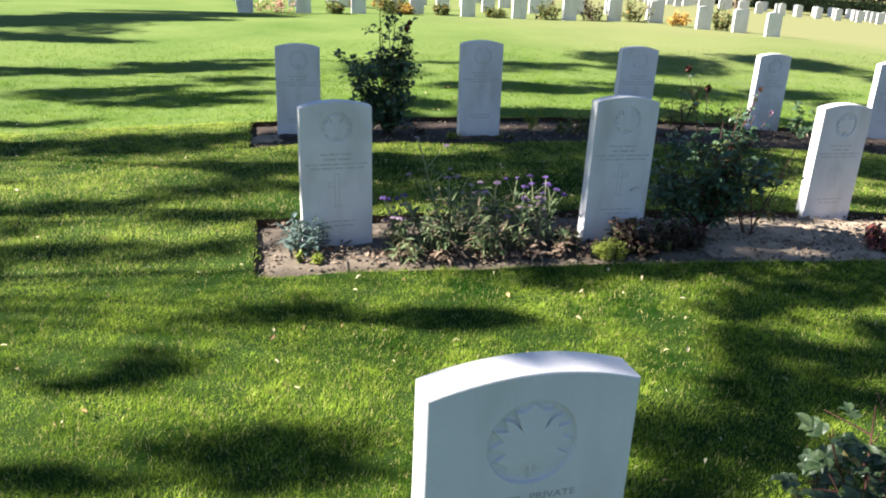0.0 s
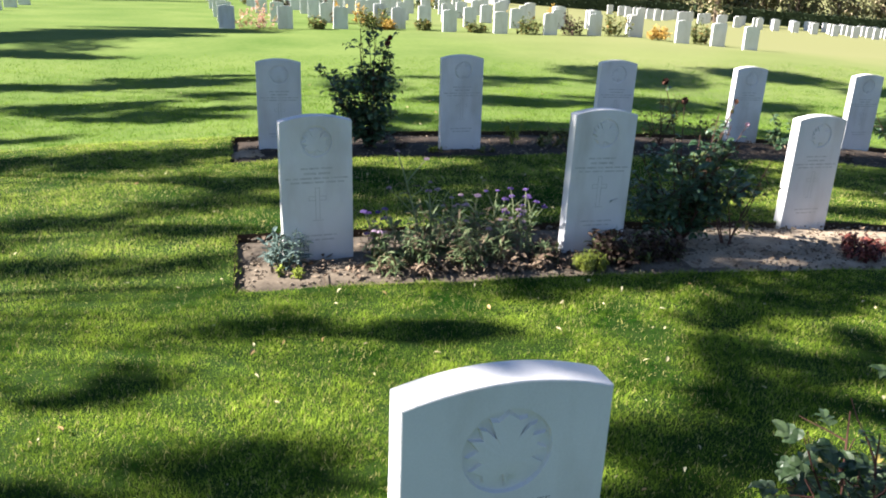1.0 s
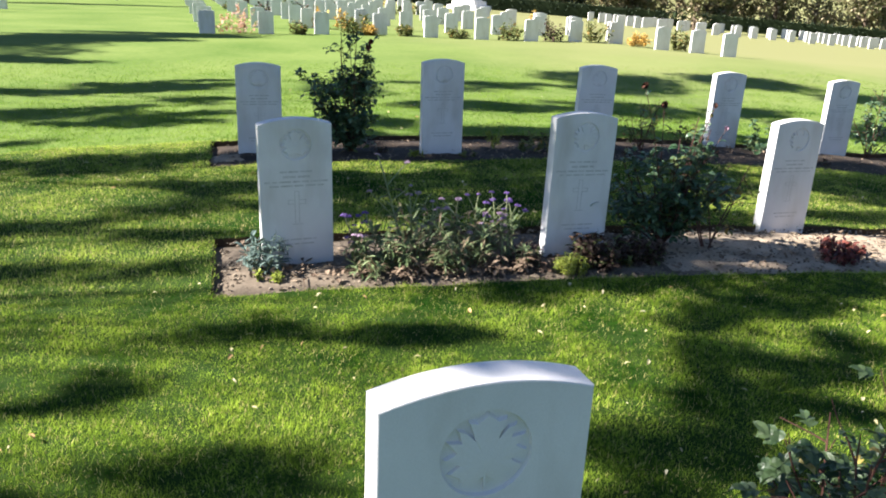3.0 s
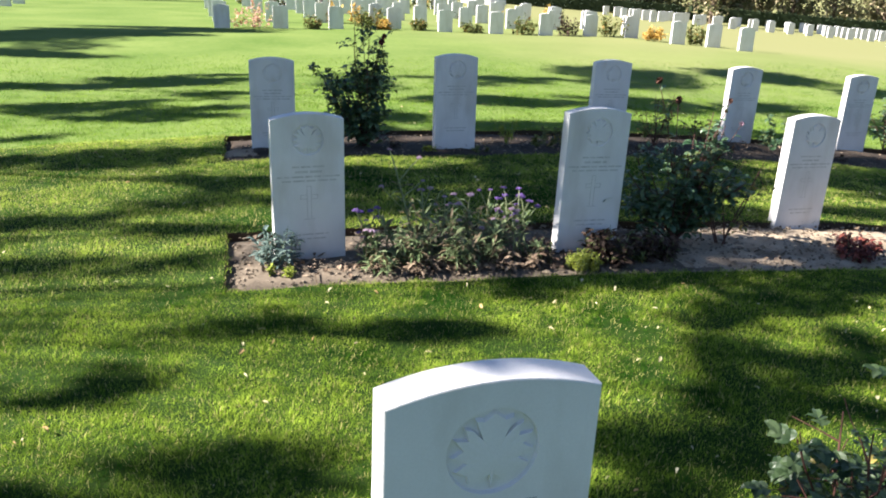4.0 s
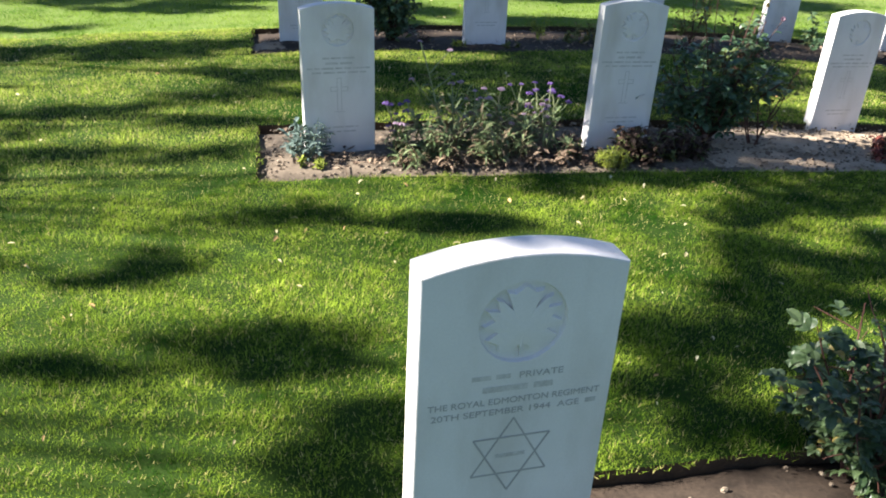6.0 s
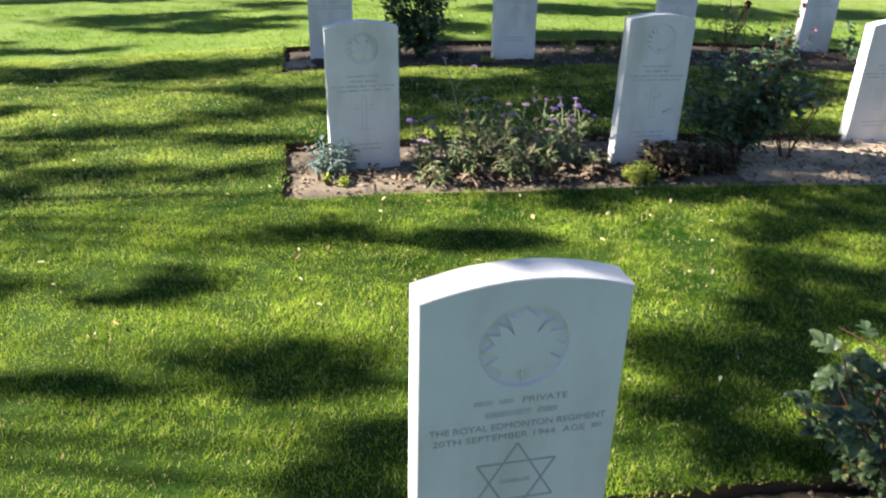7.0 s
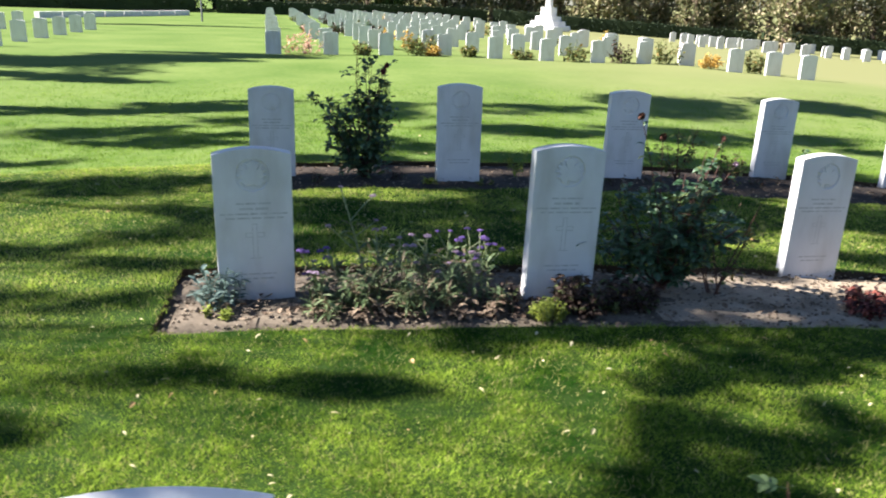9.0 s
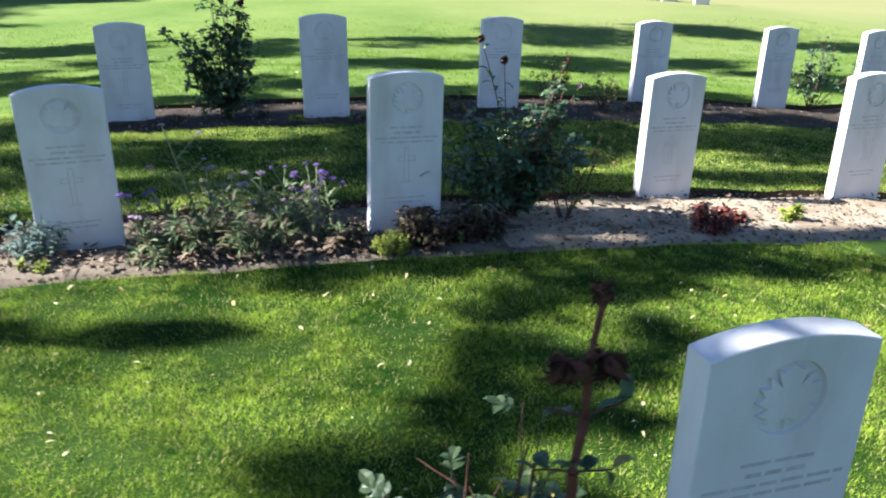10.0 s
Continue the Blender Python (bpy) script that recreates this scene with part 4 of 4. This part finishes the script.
def dried_rose(x, y, seed):
    """One tall thorny cane with two drooping withered heads and a few greyish leaves near its top."""
    r = random.Random(seed)
    ob = thing("dried_rose", "tall dried reddish rose cane with withered heads", "rose", "", Matrix.Translation((x, y, h(x, y) - 0.03)))
    wood, green = Soup(), Soup()
    pts = [Vector(p) for p in ((-0.02, 0.02, 0), (0.0, 0.01, 0.26), (0.012, 0.0, 0.52), (0.004, 0.0, 0.76), (0.012, 0.004, 0.88), (0.006, 0.0, 0.97), (0.016, 0.003, 1.035), (0.013, 0.0, 1.1), (0.022, 0.0, 1.165))]
    for a, b, w in zip(pts, pts[1:], (0.0075, 0.007, 0.0068, 0.0064, 0.006, 0.0056, 0.0048, 0.0036)):
        # each length thickens to a knot at its end
        wood.tube([a, a.lerp(b, 0.5), a.lerp(b, 0.88), b], w * 0.85, w * 1.15, 7)
        for _ in range(5):
            p = a.lerp(b, r.random())
            d = ball_dir(r)
            d.z = -0.3
            wood.tube([p, p + d.normalized() * (w + 0.006)], 0.0022, 0.0003, 4)
    for k, (i, d, ln) in enumerate(((7, (-0.8, -0.1, 0.25), 0.026), (7, (0.6, 0.0, 0.5), 0.018), (8, (0.0, 0.0, 1.0), 0.012))):
        tw = wander(pts[i], d, ln, 3, r, 0.1)
        wood.tube(tw, 0.0024, 0.0016, 5)
        head = Soup()
        for _ in range(26):
            d = ball_dir(r)
            d = Vector((d.x * 0.7, d.y * 0.7, -abs(d.z) - 0.3)) if k < 2 else d
            size = 1.0 if k < 2 else 0.45
            head.leaf(tw[-1] + d * 0.003, d, (r.uniform(-1, 1), r.uniform(-1, 1), 0.2), r.uniform(0.016, 0.034) * size, r.uniform(0.01, 0.017) * size, 0.45)
        tagged(part("bloom", head.mesh("bloom", DRIED), ob, "withered brown rose head"), kind="stuff")
    for i, d, n in ((6, (0.9, 0.1, 0.1), 3), (6, (-0.7, 0.2, 0.2), 2), (5, (-0.9, 0.1, 0.3), 5), (5, (0.9, -0.1, -0.1), 4), (4, (-0.9, -0.1, 0.3), 5), (4, (0.9, 0.1, 0.2), 5), (3, (-0.8, 0.2, 0.3), 5), (3, (0.8, 0.1, 0.3), 5), (2, (-0.8, 0, 0.4), 5), (2, (0.8, 0, 0.4), 5), (1, (0.7, 0.3, 0.4), 5), (1, (-0.7, -0.3, 0.4), 5)):
        tw = wander(pts[i], d, 0.045, 3, r, 0.12)
        wood.tube(tw, 0.0018, 0.001, 4)
        for q in range(n):
            w = ball_dir(r) * 0.7 + Vector(d) * 0.6
            green.leaf(tw[1 + q % 3], w, (r.uniform(-0.5, 0.5), 0.2, 1), r.uniform(0.022, 0.036), r.uniform(0.013, 0.02), 0.3)
    part("cane", wood.mesh("cane", RED_CANE), ob)
    tagged(part("foliage", green.mesh("foliage", BUSH_LEAF), ob), kind="stuff")


dried_rose(0.408, 0.785, 120)

# ---- far shrubs ----
FAR_SHRUBS = [(-0.75, 20.8, 0.75, 0.78, PINK, "pink flowering shrub between far headstones"), (0.7, 21.0, 0.4, 0.35, OLIVE, "olive green shrub between far headstones"),
              (2.1, 21.3, 0.6, 0.35, OLIVE, "olive green shrub between far headstones"), (2.6, 21.2, 0.35, 0.3, YELLOW, "yellowing shrub between far headstones"),
              (3.6, 21.2, 0.4, 0.35, OLIVE, "olive green shrub between far headstones"), (4.9, 20.7, 0.4, 0.4, OLIVE, "low green shrub between far headstones"),
              (6.2, 20.3, 0.65, 0.35, OLIVE, "green shrub with orange leaves in the far plot"), (7.4, 20.2, 0.7, 0.35, BROWN, "dark purple-brown shrub in the far plot"),
              (8.6, 20.0, 0.8, 0.42, OLIVE, "tall green shrub in the far plot"), (9.3, 19.0, 0.5, 0.35, YELLOW, "orange-yellow shrub in the far plot"), (10.15, 18.4, 0.7, 0.3, OLIVE, "slender green shrub in the far plot")]
for i, (x, y, tall, sp, m, lb) in enumerate(FAR_SHRUBS):
    tuft("shrub", x, y, tall, sp, 420, 130 + i, lb, "shrub", m, 0.1, 0.55, 0.7)
for i in range(22):
    k = rnd.randint(1, 9)
    x = rnd.uniform(-1.0, 9.5)
    tuft("shrub", x - 0.15 * k, 20.8 + 2.75 * k + 0.1, rnd.uniform(0.3, 0.75), 0.35, 160, 150 + i, "small shrub between rows of far headstones", "shrub", rnd.choice((OLIVE, OLIVE, YELLOW, BROWN, ROSE_LEAF)), 0.13, 0.55, 0.7)


# ---- hedge, cross, wall, woods ----
def hedge(x0, y0, x1, y1, tall, seed):
    r = random.Random(seed)
    ob = thing("hedge", "clipped dark green boundary hedge", "hedge", "boundary hedges")
    length = math.hypot(x1 - x0, y1 - y0)
    u = Vector(((x1 - x0) / length, (y1 - y0) / length, 0))
    v = Vector((-u.y, u.x, 0))
    core, leaves = Soup(), Soup()
    n = 20
    for i in range(n + 1):
        p = Vector((x0, y0, 0)) + u * length * i / n
        z = h(p.x, p.y)
        core.v += [p - v * 0.35 + Vector((0, 0, z - 0.1)), p - v * 0.35 + Vector((0, 0, z + tall)), p + v * 0.35 + Vector((0, 0, z + tall)), p + v * 0.35 + Vector((0, 0, z - 0.1))]
    for i in range(n):
        for a, b in ((0, 1), (1, 2), (2, 3)):
            core.f.append((4 * i + a, 4 * i + 4 + a, 4 * i + 4 + b, 4 * i + b))
    core.f += [(0, 1, 2, 3), (4 * n, 4 * n + 3, 4 * n + 2, 4 * n + 1)]
    for _ in range(int(length * 60)):
        p = Vector((x0, y0, 0)) + u * r.uniform(0, length)
        z = h(p.x, p.y)
        if r.random() < 0.6:
            p = p - v * r.uniform(0.33, 0.45) + Vector((0, 0, z + r.uniform(0, tall)))
        else:
            p = p + v * r.uniform(-0.4, 0.4) + Vector((0, 0, z + tall + r.uniform(-0.02, 0.06)))
        d = ball_dir(r)
        leaves.leaf(p, d, (0, 0, 1), 0.16, 0.12)
    part("core", core.mesh("core", HEDGE_LEAF), ob)
    part("foliage", leaves.mesh("foliage", HEDGE_LEAF), ob)


hedge(-34, 60, -9, 60, 1.05, 201)
hedge(-7.5, 60, 12, 60, 0.85, 202)
hedge(12.5, 60, 31, 55, 0.95, 203)
hedge(31.5, 55, 62, 46, 1.0, 204)


def memorial_cross(x, y):
    ob = thing("memorial_cross", "tall white stone cross on octagonal steps", "monument", "", Matrix.Translation((x, y, h(x, y))))
    z = 0.0
    for w, t in ((1.55, 0.28), (1.2, 0.28), (0.88, 0.3), (0.55, 0.55)):
        bm = bmesh.new()
        bmesh.ops.create_cone(bm, cap_ends=True, segments=8, radius1=w, radius2=w * 0.96, depth=t, matrix=Matrix.Translation((0, 0, z + t / 2)))
        part("step", bm_mesh("step", bm, STONE), ob)
        z += t
    bm = bmesh.new()
    bmesh.ops.create_cone(bm, cap_ends=True, segments=8, radius1=0.24, radius2=0.15, depth=4.2, matrix=Matrix.Translation((0, 0, z + 2.1)))
    part("shaft", bm_mesh("shaft", bm, STONE), ob)
    bm = bmesh.new()
    bmesh.ops.create_cone(bm, cap_ends=True, segments=8, radius1=0.16, radius2=0.16, depth=1.6, matrix=Matrix.Translation((0, 0, z + 3.4)) @ Matrix.Rotation(math.pi / 2, 4, "Y"))
    part("arms", bm_mesh("arms", bm, STONE), ob)


memorial_cross(14.2, 51)


def low_wall(x0, y0, x1, y1, n, tall):
    ob = thing("low_wall", "low white stone wall beyond the grass path", "wall")
    for i in range(n):
        a = Vector((x0, y0, 0)).lerp(Vector((x1, y1, 0)), (i + 0.02) / n)
        b = Vector((x0, y0, 0)).lerp(Vector((x1, y1, 0)), (i + 0.98) / n)
        u = (b - a).normalized()
        v = Vector((-u.y, u.x, 0)) * 0.15
        bm = bmesh.new()
        q = [a + v, b + v, b - v, a - v]
        lo = [bm.verts.new((p.x, p.y, -0.1)) for p in q]
        hi = [bm.verts.new((p.x, p.y, tall)) for p in q]
        bm.faces.new(hi)
        for k in range(4):
            bm.faces.new((lo[k], lo[(k + 1) % 4], hi[(k + 1) % 4], hi[k]))
        part("panel", bm_mesh("panel", bm, STONE), ob)


low_wall(-13.5, 41, -8.3, 52, 8, 0.38)
pole = thing("pole", "thin grey metal pole on the lawn", "pole", "", Matrix.Translation((-6.1, 42, 0)))
sp = Soup()
sp.tube([(0, 0, -0.1), (0, 0, 1.6), (0, 0, 3.2)], 0.05, 0.045, 8)
part("shaft", sp.mesh("shaft", PAINT), pole)


def wood_tree(x, y, tall, wide, seed, material, label):
    r = random.Random(seed)
    ob = thing("tree", label, "tree", "woodland behind the hedge", Matrix.Translation((x, y, h(x, y))))
    wood, crown = Soup(), Soup()
    wood.tube(wander((0, 0, -0.2), (0, 0, 1), tall * 0.7, 5, r, 0.06), tall * 0.03, tall * 0.01, 7)
    for _ in range(7):
        t = r.uniform(0, 6.28)
        z = tall * r.uniform(0.1, 0.6)
        wood.tube(wander((0, 0, z), (math.cos(t), math.sin(t), 0.6), wide * 0.8, 4, r, 0.2), 0.06, 0.02, 5)
    clumps = [(Vector((r.uniform(-1, 1) * wide * 0.75, r.uniform(-1, 1) * wide * 0.6, tall * r.uniform(0.02, 0.92))), r.uniform(0.5, 1.1)) for _ in range(30)]
    for c, rad in clumps:
        for _ in range(70):
            d = ball_dir(r)
            p = c + d * rad * r.uniform(0.5, 1.1)
            p.z = max(p.z, 0.02)
            crown.leaf(p, ball_dir(r), (0, 0, 1), r.uniform(0.2, 0.42), r.uniform(0.15, 0.28))
    part("trunk", wood.mesh("trunk", BARK), ob)
    part("crown", crown.mesh("crown", material), ob)


for i in range(46):
    x = -38 + 2.3 * i
    y = 63 + rnd.uniform(0, 5) - max(0.0, x - 14) * 0.3
    m = rnd.choice((WOOD_LEAF, WOOD_LEAF, TREE_LEAF if x < 8 else WOOD_LEAF, HEDGE_LEAF if x < 4 else WOOD_LEAF))
    wood_tree(x + rnd.uniform(-0.8, 0.8), y, rnd.uniform(4, 8), rnd.uniform(1.6, 2.6), 300 + i, m, "leafy woodland tree behind the hedge")
for i in range(34):
    x = -30 + 3.0 * i
    y = 69 + rnd.uniform(0, 4) - max(0.0, x - 14) * 0.3
    wood_tree(x, y, rnd.uniform(6, 9), rnd.uniform(2.2, 3.2), 400 + i, TREE_LEAF if x < 0 and i % 3 == 0 else WOOD_LEAF, "tall woodland tree behind the hedge")
wood_tree(27.5, 45.5, 8, 2.2, 360, WOOD_LEAF, "single tree with a dark trunk before the hedge")


# ---- litter on soil and grass ----
crumbs, litter = Soup(), Soup()
r = random.Random(400)
for _ in range(5200):
    b = BEDS[1] if r.random() < 0.75 else BEDS[2] if r.random() < 0.6 else BEDS[0]
    x, y = r.uniform(b[0] + 0.03, min(b[1], 5.5)), r.uniform(b[2] + 0.02, b[3] - 0.02)
    q = r.uniform(0.004, 0.013)
    crumbs.lump((x, y, h(x, y) - 0.02), q, q * r.uniform(0.6, 1), q * 0.7, r)
for _ in range(1500):
    x, y = (r.gauss(0.2, 0.35), r.uniform(3.7, 4.1)) if r.random() < 0.65 else (r.uniform(-1.0, 5), r.uniform(3.7, 4.35))
    if r.random() < 0.25:
        x, y = r.uniform(-1, 6), r.uniform(6.6, 7.4)
    d = ball_dir(r)
    d.z *= 0.3
    litter.leaf((x, y, h(x, y) - 0.012 + r.uniform(0, 0.02)), d, (r.uniform(-0.5, 0.5), r.uniform(-0.5, 0.5), 1), r.uniform(0.025, 0.06), r.uniform(0.008, 0.03), r.uniform(-0.2, 0.4))
for _ in range(40):
    x, y = r.uniform(-0.9, 1.0), r.uniform(3.72, 4.0)
    t = r.uniform(0, 6.28)
    z = h(x, y) - 0.012
    litter.tube([(x, y, z), (x + 0.06 * math.cos(t), y + 0.06 * math.sin(t), z + 0.012), (x + r.uniform(0.1, 0.2) * math.cos(t + 0.2), y + 0.15 * math.sin(t + 0.2), z)], 0.004, 0.002, 4)
tagged(new("soil_crumbs", crumbs.mesh("soil_crumbs", CRUMB)), "loose crumbs of dry soil on the beds", "soil", kind="stuff")
tagged(new("leaf_litter", litter.mesh("leaf_litter", LITTER)), "dry leaves and twigs lying on the beds", "leaf litter", kind="stuff")
fallen = Soup()
for _ in range(620):
    x, y = r.uniform(-3.5, 4.5), r.uniform(1.5, 7) if r.random() < 0.8 else r.uniform(7.5, 12)
    if in_bed(x, y, 0.02):
        continue
    d = ball_dir(r)
    d.z *= 0.25
    ln = r.uniform(0.012, 0.04) * (0.75 if y < 2.4 else 1.0)
    fallen.leaf((x, y, h(x, y) + 0.026), d, (r.uniform(-0.6, 0.6), r.uniform(-0.6, 0.6), 1), ln, ln * r.uniform(0.18, 0.55), 0.2)
tagged(new("fallen_leaves", fallen.mesh("fallen_leaves", FALLEN)), "pale fallen leaves scattered on the lawn", "leaves", kind="stuff")


# ---- grass blades ----
def hv(x, y):
    u, v = np.clip(x, -3.0, 6.2), np.clip(y, 0.0, 8.0)
    near = np.clip((17.0 - y) / 9.0, 0, 1)
    near = near * near * (3 - 2 * near)
    far = np.clip((y - 10.0) / 9.0, 0, 1)
    rise = 0.1 * np.clip((y - 11.0) / 7.0, 0, 1)
    return rise + near * (bumps(x, y, np) + 0.0161 - 0.0352 * u + 0.0182 * v - 0.0091 * u * u + 0.0061 * u * v - 0.002 * v * v) - 0.05 * far * np.clip(x - 9.0, 0, 60)


def patchy(x, y, size, seed):
    """Smooth random values from 0 to 1 with patches of that size."""
    g = np.random.RandomState(seed).uniform(0, 1, (257, 257))
    u, v = x / size + 1000.3, y / size + 1000.7
    i, j = np.floor(u).astype(int), np.floor(v).astype(int)
    fu, fv = u - i, v - j
    fu, fv = fu * fu * (3 - 2 * fu), fv * fv * (3 - 2 * fv)
    i, j = i % 256, j % 256
    return (g[i, j] * (1 - fu) + g[i + 1, j] * fu) * (1 - fv) + (g[i, j + 1] * (1 - fu) + g[i + 1, j + 1] * fu) * fv


def grass(name, x0, x1, y0, y1, per, tall, wide, seed, material=None, fade=0.0):
    """Separate bent blades, thrown evenly over a stretch of lawn."""
    g = np.random.RandomState(seed)
    n = int((x1 - x0) * (y1 - y0) * per)
    x, y = g.uniform(x0, x1, n), g.uniform(y0, y1, n)
    big, mid, small = patchy(x, y, 0.45, seed), patchy(x, y, 0.13, seed + 50), patchy(x, y, 0.045, seed + 90)
    keep = g.uniform(0, 1, n) < (0.55 + 0.6 * mid) * (np.clip((y1 - y) / fade, 0, 1) if fade else 1.0)
    for a, b, c, d in BEDS:
        rag = 0.035 * g.uniform(0, 1, n) ** 2 * (0.3 + mid)
        keep &= ~((x > a + rag) & (x < b) & (y > c + rag) & (y < d - rag))
    x, y, big, mid, small = x[keep], y[keep], big[keep], mid[keep], small[keep]
    n = len(x)
    z = hv(x, y) - 0.003
    t, lean = g.uniform(0, 2 * np.pi, n), g.uniform(0.35, 1.35, n)
    clump = 0.35 + 0.55 * mid + 0.6 * small + 0.3 * big
    ln = tall * g.uniform(0.5, 1.25, n) * clump
    w = wide * g.uniform(0.7, 1.3, n)
    dx, dy = np.cos(t), np.sin(t)
    out = np.sin(lean) * ln
    up = np.cos(lean) * ln
    co = np.empty((n, 3, 3), np.float32)
    co[:, 0] = np.stack([x - dy * w / 2, y + dx * w / 2, z], 1)
    co[:, 1] = np.stack([x + dy * w / 2, y - dx * w / 2, z], 1)
    co[:, 2] = np.stack([x + dx * out, y + dy * out, z + up], 1)
    me = bpy.data.meshes.new(name)
    me.vertices.add(n * 3)
    me.vertices.foreach_set("co", co.ravel())
    me.loops.add(n * 3)
    me.loops.foreach_set("vertex_index", np.arange(n * 3, dtype=np.int32))
    me.polygons.add(n)
    me.polygons.foreach_set("loop_start", np.arange(0, n * 3, 3, dtype=np.int32))
    me.polygons.foreach_set("loop_total", np.full(n, 3, np.int32))
    me.update()
    me.validate()
    me.materials.append(material or BLADE)
    return tagged(new(name, me), "short mown green grass blades with dry patches", "grass", kind="stuff")


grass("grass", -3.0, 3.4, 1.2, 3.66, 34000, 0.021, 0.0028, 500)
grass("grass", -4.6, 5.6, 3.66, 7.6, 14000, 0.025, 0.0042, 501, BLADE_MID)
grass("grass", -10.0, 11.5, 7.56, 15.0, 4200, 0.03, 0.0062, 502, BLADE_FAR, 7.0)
